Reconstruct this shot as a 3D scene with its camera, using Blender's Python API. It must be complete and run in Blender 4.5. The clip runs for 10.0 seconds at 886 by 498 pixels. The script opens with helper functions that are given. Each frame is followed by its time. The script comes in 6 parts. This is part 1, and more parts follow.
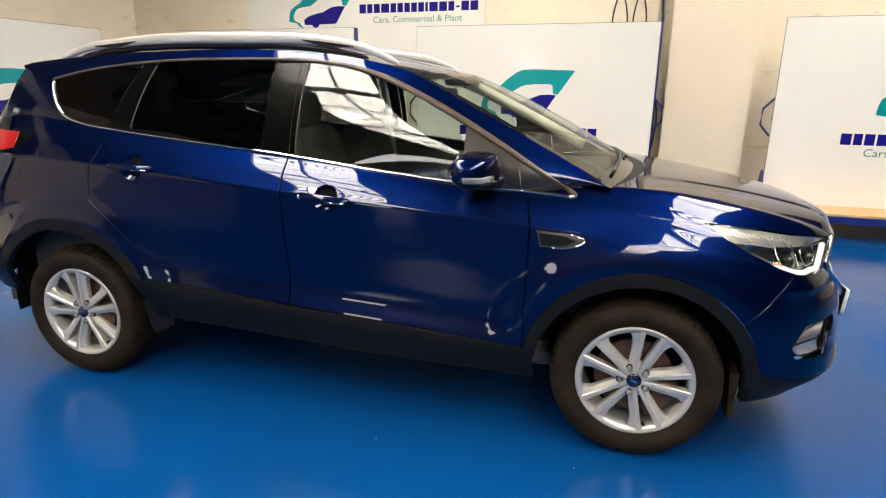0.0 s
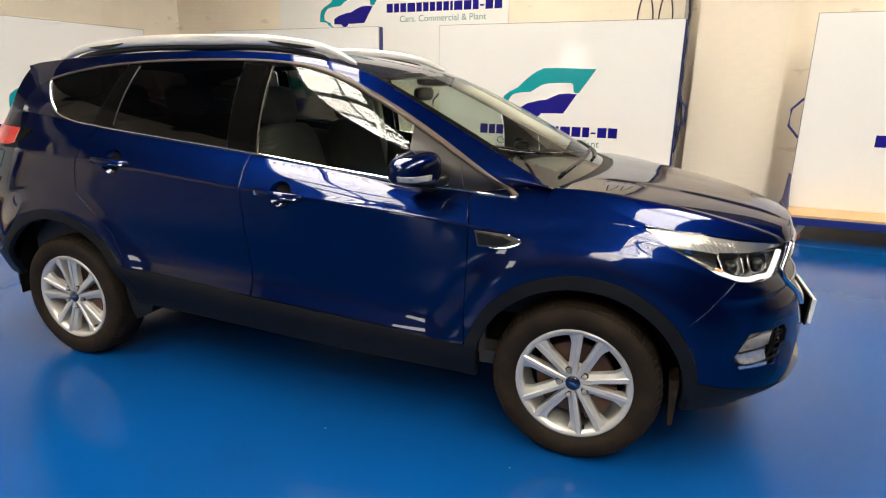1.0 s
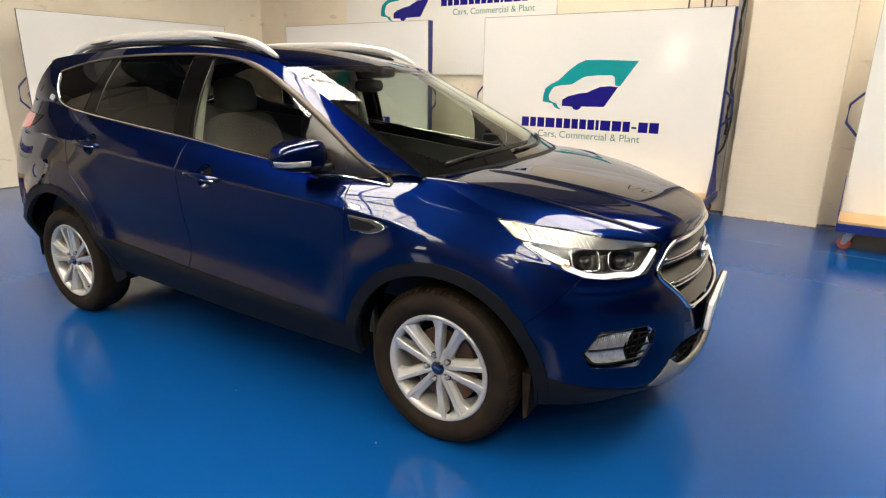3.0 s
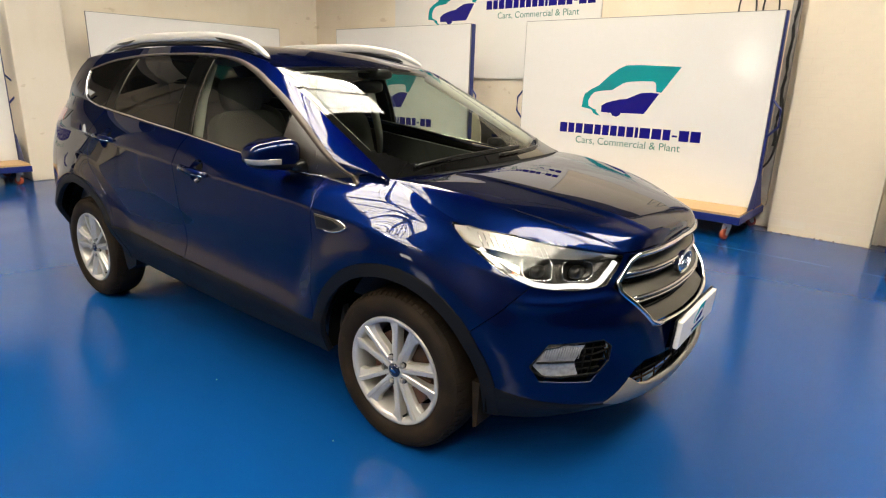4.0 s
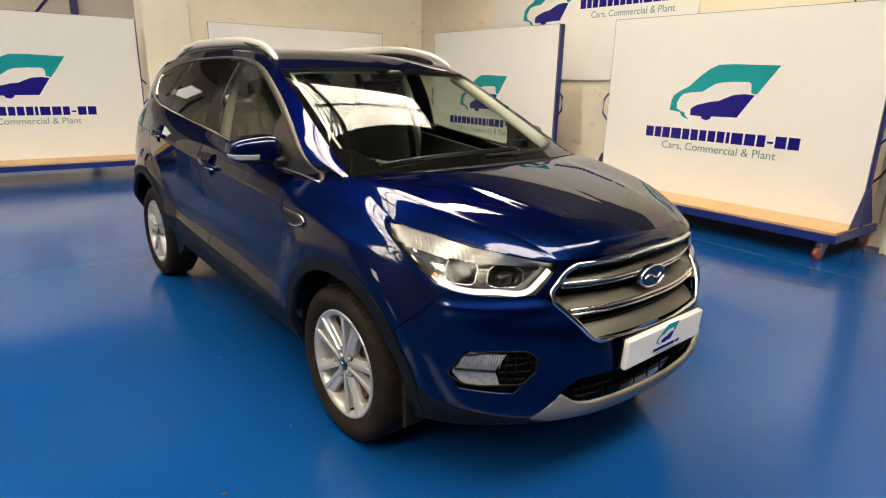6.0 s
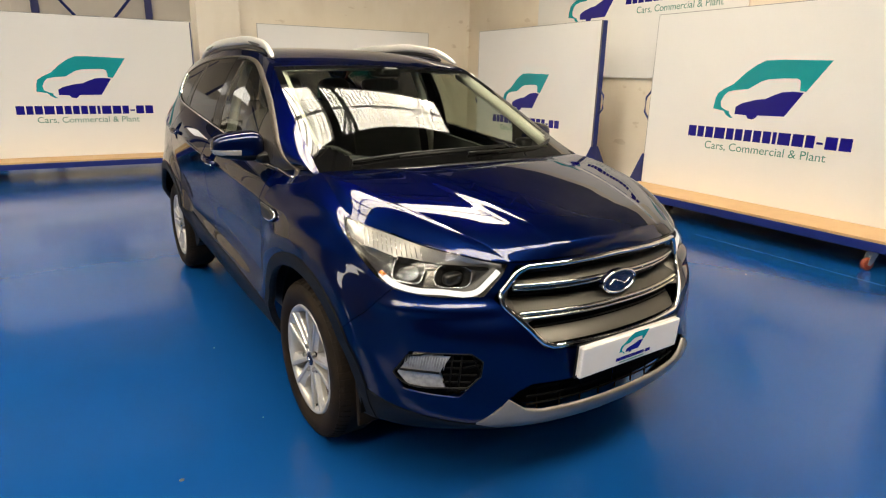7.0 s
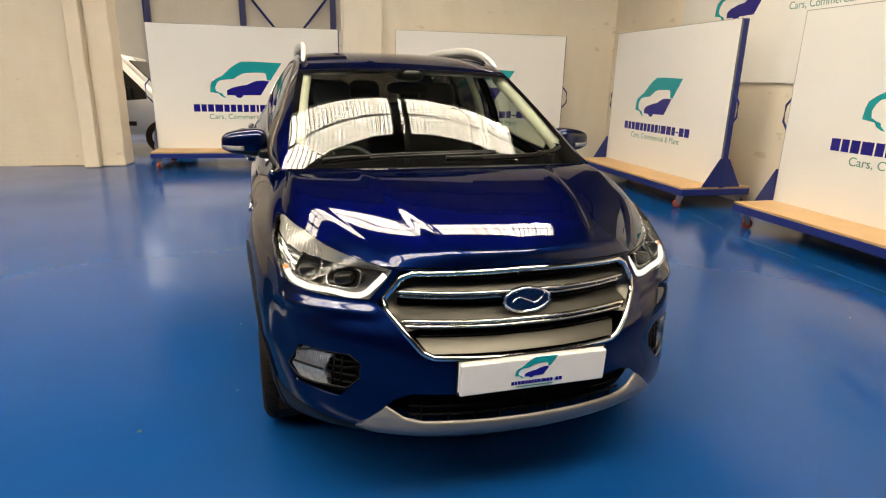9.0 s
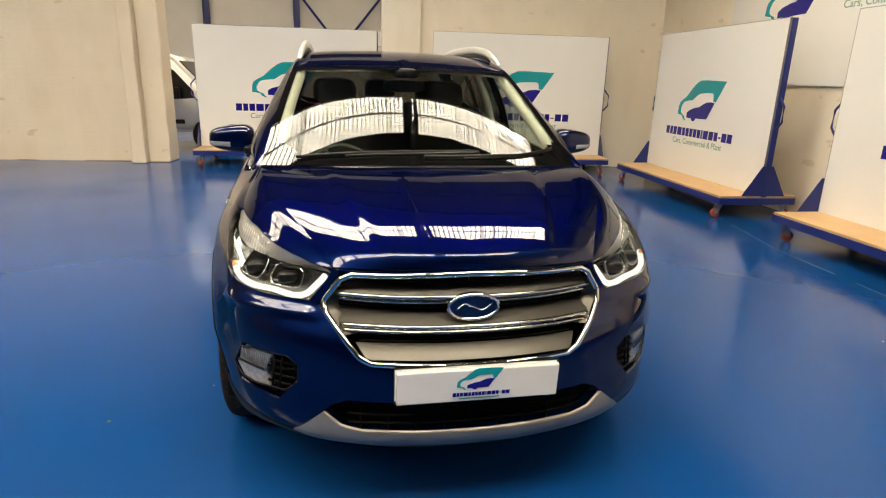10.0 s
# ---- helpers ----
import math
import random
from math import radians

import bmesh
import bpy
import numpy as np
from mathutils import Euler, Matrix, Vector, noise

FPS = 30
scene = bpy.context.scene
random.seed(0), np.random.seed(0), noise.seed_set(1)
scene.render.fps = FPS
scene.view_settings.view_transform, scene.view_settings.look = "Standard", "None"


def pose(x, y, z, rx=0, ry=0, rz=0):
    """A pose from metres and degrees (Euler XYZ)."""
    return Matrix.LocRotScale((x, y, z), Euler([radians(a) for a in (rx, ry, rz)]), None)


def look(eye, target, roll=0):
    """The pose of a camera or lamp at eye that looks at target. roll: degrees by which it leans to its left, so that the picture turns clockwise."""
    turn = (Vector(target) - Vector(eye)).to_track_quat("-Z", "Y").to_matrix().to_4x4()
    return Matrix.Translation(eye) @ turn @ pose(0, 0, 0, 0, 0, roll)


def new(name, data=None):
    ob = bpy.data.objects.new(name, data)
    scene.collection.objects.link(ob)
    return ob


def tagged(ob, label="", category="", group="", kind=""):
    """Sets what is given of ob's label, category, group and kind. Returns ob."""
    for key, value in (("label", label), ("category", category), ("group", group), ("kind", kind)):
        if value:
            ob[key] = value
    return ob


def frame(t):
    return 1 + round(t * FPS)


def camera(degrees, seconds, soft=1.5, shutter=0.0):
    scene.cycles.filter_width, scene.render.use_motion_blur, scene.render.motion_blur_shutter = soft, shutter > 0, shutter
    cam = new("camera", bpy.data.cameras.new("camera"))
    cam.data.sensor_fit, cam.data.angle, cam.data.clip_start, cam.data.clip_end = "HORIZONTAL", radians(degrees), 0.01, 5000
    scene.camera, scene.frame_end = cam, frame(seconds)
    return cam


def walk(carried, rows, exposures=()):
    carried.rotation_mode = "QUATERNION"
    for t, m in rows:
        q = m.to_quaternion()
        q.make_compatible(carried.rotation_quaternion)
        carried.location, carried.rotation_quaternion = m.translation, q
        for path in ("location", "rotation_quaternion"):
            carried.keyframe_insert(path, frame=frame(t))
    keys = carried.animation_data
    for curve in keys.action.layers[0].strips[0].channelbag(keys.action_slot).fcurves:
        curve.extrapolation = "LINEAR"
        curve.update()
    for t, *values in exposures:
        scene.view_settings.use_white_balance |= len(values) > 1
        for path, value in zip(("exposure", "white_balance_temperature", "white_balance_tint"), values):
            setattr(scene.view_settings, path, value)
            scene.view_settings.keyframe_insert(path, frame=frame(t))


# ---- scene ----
cam = camera(74.0, 10.0, soft=1.2)
PATH = [
    (0, (1.13, -3.127, 1.455), (0.65, -1.258, 0.931), 0.7),
    (0.5, (1.324, -3.055, 1.464), (0.775, -1.206, 0.933), 1.0),
    (1, (1.56, -3.034, 1.47), (0.914, -1.218, 0.937), 0.8),
    (1.5, (1.816, -3.018, 1.474), (1.093, -1.234, 0.931), 0.9),
    (2, (2.025, -2.931, 1.465), (1.22, -1.185, 0.911), 0.7),
    (2.5, (2.227, -2.815, 1.481), (1.367, -1.099, 0.923), 0.8),
    (2.7, (2.325, -2.781, 1.482), (1.414, -1.091, 0.922), 0.8),
    (3.8, (2.734, -2.549, 1.473), (1.629, -0.977, 0.919), 1.5),
    (4, (2.79, -2.487, 1.481), (1.638, -0.948, 0.928), 1.7),
    (4.5, (2.953, -2.356, 1.482), (1.719, -0.88, 0.931), 1.4),
    (5, (3.141, -2.232, 1.481), (1.843, -0.815, 0.929), 1.9),
    (5.5, (3.24, -2.127, 1.476), (1.863, -0.787, 0.922), 1.5),
    (6, (3.298, -1.991, 1.485), (1.832, -0.749, 0.93), 1.4),
    (6.2, (3.304, -1.922, 1.468), (1.813, -0.708, 0.917), 1.1),
    (7.5, (3.646, -1.466, 1.48), (1.988, -0.502, 0.912), 1.5),
    (8, (3.707, -1.241, 1.475), (1.988, -0.389, 0.91), 1.6),
    (8.5, (3.775, -1.019, 1.478), (1.996, -0.298, 0.914), 1.4),
    (9, (3.882, -0.803, 1.492), (2.042, -0.255, 0.933), 1.3),
    (9.5, (3.904, -0.63, 1.477), (2.028, -0.218, 0.921), 0.9),
    (10, (3.879, -0.441, 1.473), (1.994, -0.066, 0.919), 1.7),
]
walk(cam, [(t, look(eye, target, roll)) for t, eye, target, roll in PATH],
     [(0, 0.1, 6550, 10), (2.5, 0.1, 6650, 10), (5, 0.02, 6950, 10), (7.5, -0.06, 7150, 10), (10, -0.06, 7300, 10)])

# ---- light ----
world = bpy.data.worlds.new("sky")
scene.world = world
world.use_nodes = True
wn = world.node_tree
wn.nodes.clear()
sky = wn.nodes.new("ShaderNodeTexSky")
sky.sky_type, sky.sun_disc, sky.sun_elevation, sky.sun_rotation = "NISHITA", False, radians(40), radians(60)
wbg = wn.nodes.new("ShaderNodeBackground")
wbg.inputs["Strength"].default_value = 0.10
wout = wn.nodes.new("ShaderNodeOutputWorld")
wn.links.new(sky.outputs[0], wbg.inputs[0])
wn.links.new(wbg.outputs[0], wout.inputs[0])
SKYLIGHT = 27.0      # glow of the daylit roof sheets
LAMP = 110.0         # glow of the high-bay lamps
scene.view_settings.exposure = 0.0
ROOM = pose(0, 0, 0, 0, 0, -4.2)   # the hall's walls stand a little askew to the car


# ---- materials ----
def mat(name, color=(0.5, 0.5, 0.5), rough=0.5, metal=0.0, coat=0.0, coat_rough=0.03, spec=0.5,
        var=0.0, scale=6.0, fine=0.0, bump=0.0, bump_scale=60.0, rough_var=0.0, tint=None, random_var=0.0):
    m = bpy.data.materials.new(name)
    m.use_nodes = True
    nt = m.node_tree
    b = nt.nodes["Principled BSDF"]
    b.inputs["Base Color"].default_value = (*color, 1)
    b.inputs["Roughness"].default_value = rough
    b.inputs["Metallic"].default_value = metal
    b.inputs["Coat Weight"].default_value = coat
    b.inputs["Coat Roughness"].default_value = coat_rough
    b.inputs["Specular IOR Level"].default_value = spec
    m.diffuse_color = (*color, 1)
    if var or bump or rough_var or fine or random_var:
        tc = nt.nodes.new("ShaderNodeTexCoord")
        n1 = nt.nodes.new("ShaderNodeTexNoise")
        n1.inputs["Scale"].default_value = scale
        n1.inputs["Detail"].default_value = 6
        n2 = nt.nodes.new("ShaderNodeTexNoise")
        n2.inputs["Scale"].default_value = bump_scale
        n2.inputs["Detail"].default_value = 4
        nt.links.new(tc.outputs["Object"], n1.inputs["Vector"])
        nt.links.new(tc.outputs["Object"], n2.inputs["Vector"])
        if var or fine or random_var:
            mix = nt.nodes.new("ShaderNodeMix")
            mix.data_type = "RGBA"
            low = tint or tuple(c * 0.45 for c in color)
            mix.inputs["A"].default_value = (*color, 1)
            mix.inputs["B"].default_value = (*low, 1)
            ramp = nt.nodes.new("ShaderNodeMapRange")
            ramp.inputs["From Min"].default_value = 0.42
            ramp.inputs["From Max"].default_value = 0.78
            ramp.inputs["To Max"].default_value = var
            nt.links.new(n1.outputs["Fac"], ramp.inputs["Value"])
            add = nt.nodes.new("ShaderNodeMath")
            add.operation = "MULTIPLY_ADD"
            add.inputs[1].default_value = fine
            nt.links.new(n2.outputs["Fac"], add.inputs[0])
            nt.links.new(ramp.outputs[0], add.inputs[2])
            last = add.outputs[0]
            if random_var:
                info = nt.nodes.new("ShaderNodeObjectInfo")
                add2 = nt.nodes.new("ShaderNodeMath")
                add2.operation = "MULTIPLY_ADD"
                add2.inputs[1].default_value = random_var
                nt.links.new(info.outputs["Random"], add2.inputs[0])
                nt.links.new(last, add2.inputs[2])
                last = add2.outputs[0]
            nt.links.new(last, mix.inputs["Factor"])
            nt.links.new(mix.outputs["Result"], b.inputs["Base Color"])
        if rough_var:
            rr = nt.nodes.new("ShaderNodeMapRange")
            rr.inputs["From Min"].default_value = 0.3
            rr.inputs["From Max"].default_value = 0.7
            rr.inputs["To Min"].default_value = max(0.0, rough - rough_var)
            rr.inputs["To Max"].default_value = rough + rough_var
            nt.links.new(n1.outputs["Fac"], rr.inputs["Value"])
            nt.links.new(rr.outputs[0], b.inputs["Roughness"])
        if bump:
            bp = nt.nodes.new("ShaderNodeBump")
            bp.inputs["Strength"].default_value = bump
            bp.inputs["Distance"].default_value = 0.004
            nt.links.new(n2.outputs["Fac"], bp.inputs["Height"])
            nt.links.new(bp.outputs[0], b.inputs["Normal"])
    return m


def glass(name, tint, gloss=1.0):
    """Thin pane: light goes straight through, tinted, with a mirror gloss by Fresnel."""
    m = bpy.data.materials.new(name)
    m.use_nodes = True
    nt = m.node_tree
    nt.nodes.clear()
    out = nt.nodes.new("ShaderNodeOutputMaterial")
    tr = nt.nodes.new("ShaderNodeBsdfTransparent")
    tr.inputs[0].default_value = (*tint, 1)
    gl = nt.nodes.new("ShaderNodeBsdfGlossy")
    gl.inputs["Roughness"].default_value = 0.01
    lw = nt.nodes.new("ShaderNodeLayerWeight")
    lw.inputs["Blend"].default_value = 0.5
    pw = nt.nodes.new("ShaderNodeMath")
    pw.operation = "POWER"
    pw.inputs[1].default_value = 5.0
    fr = nt.nodes.new("ShaderNodeMath")
    fr.operation = "MULTIPLY_ADD"
    fr.inputs[1].default_value, fr.inputs[2].default_value = 0.93, 0.07
    nt.links.new(lw.outputs["Facing"], pw.inputs[0])
    nt.links.new(pw.outputs[0], fr.inputs[0])
    mu = nt.nodes.new("ShaderNodeMath")
    mu.operation = "MULTIPLY"
    mu.use_clamp = True
    mu.inputs[1].default_value = gloss
    mx = nt.nodes.new("ShaderNodeMixShader")
    nt.links.new(fr.outputs[0], mu.inputs[0])
    nt.links.new(mu.outputs[0], mx.inputs[0])
    nt.links.new(tr.outputs[0], mx.inputs[1])
    nt.links.new(gl.outputs[0], mx.inputs[2])
    nt.links.new(mx.outputs[0], out.inputs[0])
    return m


def glow(name, color, strength):
    m = bpy.data.materials.new(name)
    m.use_nodes = True
    nt = m.node_tree
    nt.nodes.clear()
    out = nt.nodes.new("ShaderNodeOutputMaterial")
    em = nt.nodes.new("ShaderNodeEmission")
    em.inputs[0].default_value = (*color, 1)
    em.inputs[1].default_value = strength
    nt.links.new(em.outputs[0], out.inputs[0])
    return m


def brick_paint(name, color, rough=0.55, scale=1.0):
    """Thick cream paint over brickwork: courses show as soft relief."""
    m = mat(name, color, rough, var=0.35, scale=1.1, fine=0.12, bump_scale=35, tint=tuple(c * k for c, k in zip(color, (0.82, 0.76, 0.66))))
    nt = m.node_tree
    b = nt.nodes["Principled BSDF"]
    geo = nt.nodes.new("ShaderNodeTexCoord")
    sep = nt.nodes.new("ShaderNodeSeparateXYZ")
    nt.links.new(geo.outputs["Object"], sep.inputs[0])
    add = nt.nodes.new("ShaderNodeMath")
    nt.links.new(sep.outputs[0], add.inputs[0])
    nt.links.new(sep.outputs[1], add.inputs[1])
    com = nt.nodes.new("ShaderNodeCombineXYZ")
    nt.links.new(add.outputs[0], com.inputs[0])
    nt.links.new(sep.outputs[2], com.inputs[1])
    br = nt.nodes.new("ShaderNodeTexBrick")
    br.inputs["Scale"].default_value = scale
    br.inputs["Color1"].default_value = (1, 1, 1, 1)
    br.inputs["Color2"].default_value = (0.8, 0.8, 0.8, 1)
    br.inputs["Mortar"].default_value = (0, 0, 0, 1)
    br.inputs["Mortar Size"].default_value = 0.010
    br.inputs["Mortar Smooth"].default_value = 1.0
    br.inputs["Brick Width"].default_value = 0.225
    br.inputs["Row Height"].default_value = 0.075
    nt.links.new(com.outputs[0], br.inputs["Vector"])
    ns = nt.nodes.new("ShaderNodeTexNoise")
    ns.inputs["Scale"].default_value = 14
    ns.inputs["Detail"].default_value = 5
    nt.links.new(geo.outputs["Object"], ns.inputs["Vector"])
    mul = nt.nodes.new("ShaderNodeMath")
    mul.operation = "MULTIPLY_ADD"
    mul.inputs[1].default_value = 1.2
    nt.links.new(ns.outputs["Fac"], mul.inputs[0])
    nt.links.new(br.outputs["Color"], mul.inputs[2])
    bp = nt.nodes.new("ShaderNodeBump")
    bp.inputs["Strength"].default_value = 0.12
    bp.inputs["Distance"].default_value = 0.006
    nt.links.new(mul.outputs[0], bp.inputs["Height"])
    nt.links.new(bp.outputs[0], b.inputs["Normal"])
    return m


def weather(m, chips=0.35, streaks=0.25, relief=0.16):
    """Age on painted walls: long trowel ripples, faint runs and small chips."""
    nt = m.node_tree
    b = nt.nodes["Principled BSDF"]
    tc = nt.nodes.new("ShaderNodeTexCoord")

    def noise_at(stretch, scale, detail):
        mp = nt.nodes.new("ShaderNodeMapping")
        mp.inputs["Scale"].default_value = stretch
        nt.links.new(tc.outputs["Object"], mp.inputs["Vector"])
        n = nt.nodes.new("ShaderNodeTexNoise")
        n.inputs["Scale"].default_value, n.inputs["Detail"].default_value = scale, detail
        nt.links.new(mp.outputs[0], n.inputs["Vector"])
        return n.outputs["Fac"]

    def ramp(value, lo, hi, top):
        rm = nt.nodes.new("ShaderNodeMapRange")
        rm.inputs["From Min"].default_value, rm.inputs["From Max"].default_value, rm.inputs["To Max"].default_value = lo, hi, top
        nt.links.new(value, rm.inputs["Value"])
        return rm.outputs[0]

    def darker(factor, tone):
        old = b.inputs["Base Color"].links[0].from_socket
        mix = nt.nodes.new("ShaderNodeMix")
        mix.data_type, mix.blend_type = "RGBA", "MULTIPLY"
        mix.inputs["B"].default_value = (*tone, 1)
        nt.links.new(factor, mix.inputs["Factor"])
        nt.links.new(old, mix.inputs["A"])
        nt.links.new(mix.outputs["Result"], b.inputs["Base Color"])

    darker(ramp(noise_at((1.6, 1.6, .7), 1.3, 6), .50, .78, streaks), (.76, .68, .55))
    darker(ramp(noise_at((1.0, 1.0, 2.2), 3.1, 9), .665, .70, chips), (.62, .53, .42))
    ripple = noise_at((1.0, 1.0, 5.0), 2.3, 4)
    old = b.inputs["Normal"].links[0].from_node if b.inputs["Normal"].links else None
    bp = nt.nodes.new("ShaderNodeBump")
    bp.inputs["Strength"].default_value, bp.inputs["Distance"].default_value = relief, 0.02
    nt.links.new(ripple, bp.inputs["Height"])
    if old:
        nt.links.new(old.outputs[0], bp.inputs["Normal"])
    nt.links.new(bp.outputs[0], b.inputs["Normal"])
    return m


CREAM = weather(brick_paint("cream_wall_paint", (0.82, 0.73, 0.59)))
# cream darkened to offset too much light on the west wall; chips are wear
CREAM_DIMMED = weather(brick_paint("dimmed_cream_wall_paint", (0.70, 0.61, 0.48)), .45, .3)
# near-black puts dimness into the unseen south wall, keeping car reflections dark
SOUTH_WALL = mat("darkened_end_wall_paint", (0.065, 0.062, 0.056), 0.7, var=0.6, scale=0.7, fine=0.2, bump_scale=30)
# dimness put into the colour of unseen walls, to subdue what they reflect
DARKENED_WALL = mat("darkened_wall_paint", (0.09, 0.085, 0.078), 0.7, var=0.5, scale=0.8, fine=0.2, bump_scale=30)
CREAM_SMOOTH = weather(mat("cream_render", (0.82, 0.74, 0.61), 0.5, var=0.3, scale=0.9, fine=0.1, bump=0.15, bump_scale=50, tint=(0.70, 0.60, 0.45)), .4, .35, .10)
FLOOR = mat("blue_epoxy", (0.0011, 0.0500, 0.206), 0.175, coat=0.0, var=0.5, scale=0.7, fine=0.05, bump=0.035, bump_scale=6, rough_var=0.075, tint=(0.002, 0.038, 0.140), spec=0.29)
FLOOR_LINE = mat("worn_line", (0.075, 0.115, 0.105), 0.4, var=0.8, scale=5, tint=(0.01, 0.05, 0.14))
WHITEBOARD = mat("white_laminate", (0.80, 0.78, 0.74), 0.075, var=0.12, scale=1.2, rough_var=0.025, tint=(0.72, 0.69, 0.63))
NAVY_STEEL = mat("navy_powder_coat", (0.010, 0.022, 0.16), 0.35, var=0.3, scale=9, bump=0.08, bump_scale=160)
PLY = mat("plywood", (0.62, 0.40, 0.20), 0.5, var=0.5, scale=3.0, fine=0.2, bump=0.1, bump_scale=90, tint=(0.48, 0.28, 0.12))
TEAL_INK = mat("teal_vinyl", (0.0, 0.29, 0.31), 0.25)
NAVY_INK = mat("navy_vinyl", (0.010, 0.007, 0.19), 0.25)
GREEN_INK = mat("grey_green_vinyl", (0.07, 0.24, 0.18), 0.3)
ZINC = mat("zinc_plate", (0.6, 0.58, 0.54), 0.35, metal=0.9, var=0.3, scale=20)
RED_WHEEL = mat("red_castor_rubber", (0.33, 0.06, 0.025), 0.5, var=0.4, scale=30)
BLACK_CABLE = mat("black_cable", (0.012, 0.012, 0.013), 0.45)
GREY_PIPE = mat("grey_conduit", (0.35, 0.33, 0.30), 0.5, var=0.3, scale=12)
ROOF_SHEET = mat("dark_roof_lining", (0.10, 0.095, 0.085), 0.7, var=0.5, scale=2.0, fine=0.2)
GREY_EDGE = mat("grey_edge_strip", (0.22, 0.21, 0.20), 0.5, var=0.2, scale=10)
RUBBLE = mat("brown_rubble", (0.22, 0.13, 0.07), 0.9, var=0.6, scale=40, fine=0.3, tint=(0.42, 0.34, 0.25))
STEEL_DARK = mat("dark_steel", (0.03, 0.032, 0.04), 0.5, var=0.3, scale=6)
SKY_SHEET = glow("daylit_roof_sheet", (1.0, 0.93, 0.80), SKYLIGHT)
SKY_PANE = glow("daylit_pane", (1.0, 0.97, 0.92), 3.0)
DAY_PANE = glow("daylit_low_pane", (1.0, 0.97, 0.92), 7.0)
LAMP_GLOW = glow("lamp_glow", (1.0, 0.96, 0.9), LAMP)

PAINT = mat("blue_metallic_paint", (0.0010, 0.0068, 0.051), 0.38, metal=0.9, coat=1.0, coat_rough=0.012, spec=0.0, fine=0.12, bump_scale=900, tint=(0.002, 0.013, 0.10))
PAINT.node_tree.nodes["Principled BSDF"].inputs["Specular Tint"].default_value = (0.006, 0.025, 0.15, 1)
GLOSS_BLACK = mat("gloss_black_trim", (0.003, 0.003, 0.0028), 0.12, fine=0.2, spec=0.12)
SATIN_EDGE = mat("satin_window_strip", (0.078, 0.060, 0.047), 0.42, metal=0.3, fine=0.1, bump_scale=300)
CORNER_TRIM = mat("satin_grey_trim", (0.034, 0.029, 0.025), 0.34, fine=0.15, bump_scale=260)
BLACK_PLASTIC = mat("grained_black_plastic", (0.0066, 0.0068, 0.0072), 0.48, spec=0.18, var=0.3, scale=7, bump=0.15, bump_scale=500)
SATIN_BLACK = mat("satin_black_trim", (0.008, 0.008, 0.008), 0.3, var=0.2, scale=6, spec=0.3)
DARK_VOID = mat("dark_liner", (0.006, 0.006, 0.006), 0.85, fine=0.2, spec=0.06)
FRIT = mat("black_screen_border", (0.004, 0.004, 0.004), 0.03, fine=0.1)
BRICK_PAINT = mat("cream_brick_paint", (0.80, 0.70, 0.55), 0.5, var=0.2, scale=5, fine=0.15, bump=0.35, bump_scale=45, tint=(0.70, 0.60, 0.46), random_var=0.05)
CHROME = mat("chrome", (0.80, 0.79, 0.77), 0.06, metal=1.0, rough_var=0.02, scale=30)
SOFT_CHROME = mat("soft_chrome", (0.56, 0.54, 0.50), 0.17, metal=1.0, rough_var=0.04, scale=30)
SATIN_SILVER = mat("satin_silver", (0.100, 0.093, 0.080), 0.40, metal=0.7, spec=0.25, fine=0.1, bump_scale=300)
RAIL_SILVER = mat("anodised_rail", (0.66, 0.64, 0.60), 0.34, metal=0.35, fine=0.1, bump_scale=200)
SKID_SILVER = mat("silver_skid_paint", (0.30, 0.28, 0.25), 0.4, metal=0.5, var=0.25, scale=12, fine=0.15, bump_scale=220)
ALLOY = mat("silver_alloy_paint", (0.56, 0.54, 0.50), 0.30, metal=0.45, coat=0.4, var=0.2, scale=18)
RUBBER = mat("tyre_rubber", (0.0105, 0.0075, 0.0050), 0.7, var=0.8, scale=11, fine=0.3, bump=0.2, bump_scale=160, tint=(0.030, 0.019, 0.010), spec=0.15)
BRAKE = mat("rusty_brake_steel", (0.095, 0.068, 0.052), 0.5, metal=0.6, var=0.8, scale=18, fine=0.3, tint=(0.16, 0.06, 0.025))
LAMP_CLEAR = glass("clear_lamp_cover", (0.93, 0.94, 0.94), 0.45)
SCREEN_GLASS = glass("windscreen_glass", (0.78, 0.83, 0.76), 0.72)
SIDE_GLASS = glass("front_side_glass", (0.66, 0.72, 0.66), 1.10)
PRIVACY_GLASS = glass("privacy_glass", (0.085, 0.078, 0.07), 0.85)
LAMP_CHROME = mat("lamp_reflector", (0.72, 0.71, 0.69), 0.18, metal=1.0)
LAMP_SILVER = mat("lamp_housing_silver", (0.24, 0.225, 0.20), 0.25, metal=0.8, fine=0.25, bump=0.06, bump_scale=60)
LAMP_BLADE = mat("lamp_blade_grey", (0.50, 0.48, 0.44), 0.30, metal=0.6, fine=0.2, bump=0.06, bump_scale=60)
LAMP_GREY = mat("lamp_bezel_grey", (0.024, 0.0235, 0.0225), 0.28, metal=0.6)
DRL = glow("light_guide_white", (1.0, 0.98, 0.95), 1.3)
AMBER = mat("amber_lens", (0.75, 0.24, 0.05), 0.2, coat=0.6)
RED_LENS = mat("red_lens", (0.45, 0.012, 0.012), 0.12, coat=1.0)
FOG_LENS = mat("ribbed_fog_lens", (0.38, 0.372, 0.352), 0.12, metal=0.2, coat=1.0, var=0.7, scale=45, fine=0.4, bump=0.5, bump_scale=110)
WHITE_LENS = mat("frosted_lens", (0.36, 0.355, 0.34), 0.12, coat=1.0, fine=0.4, bump=0.3, bump_scale=150)
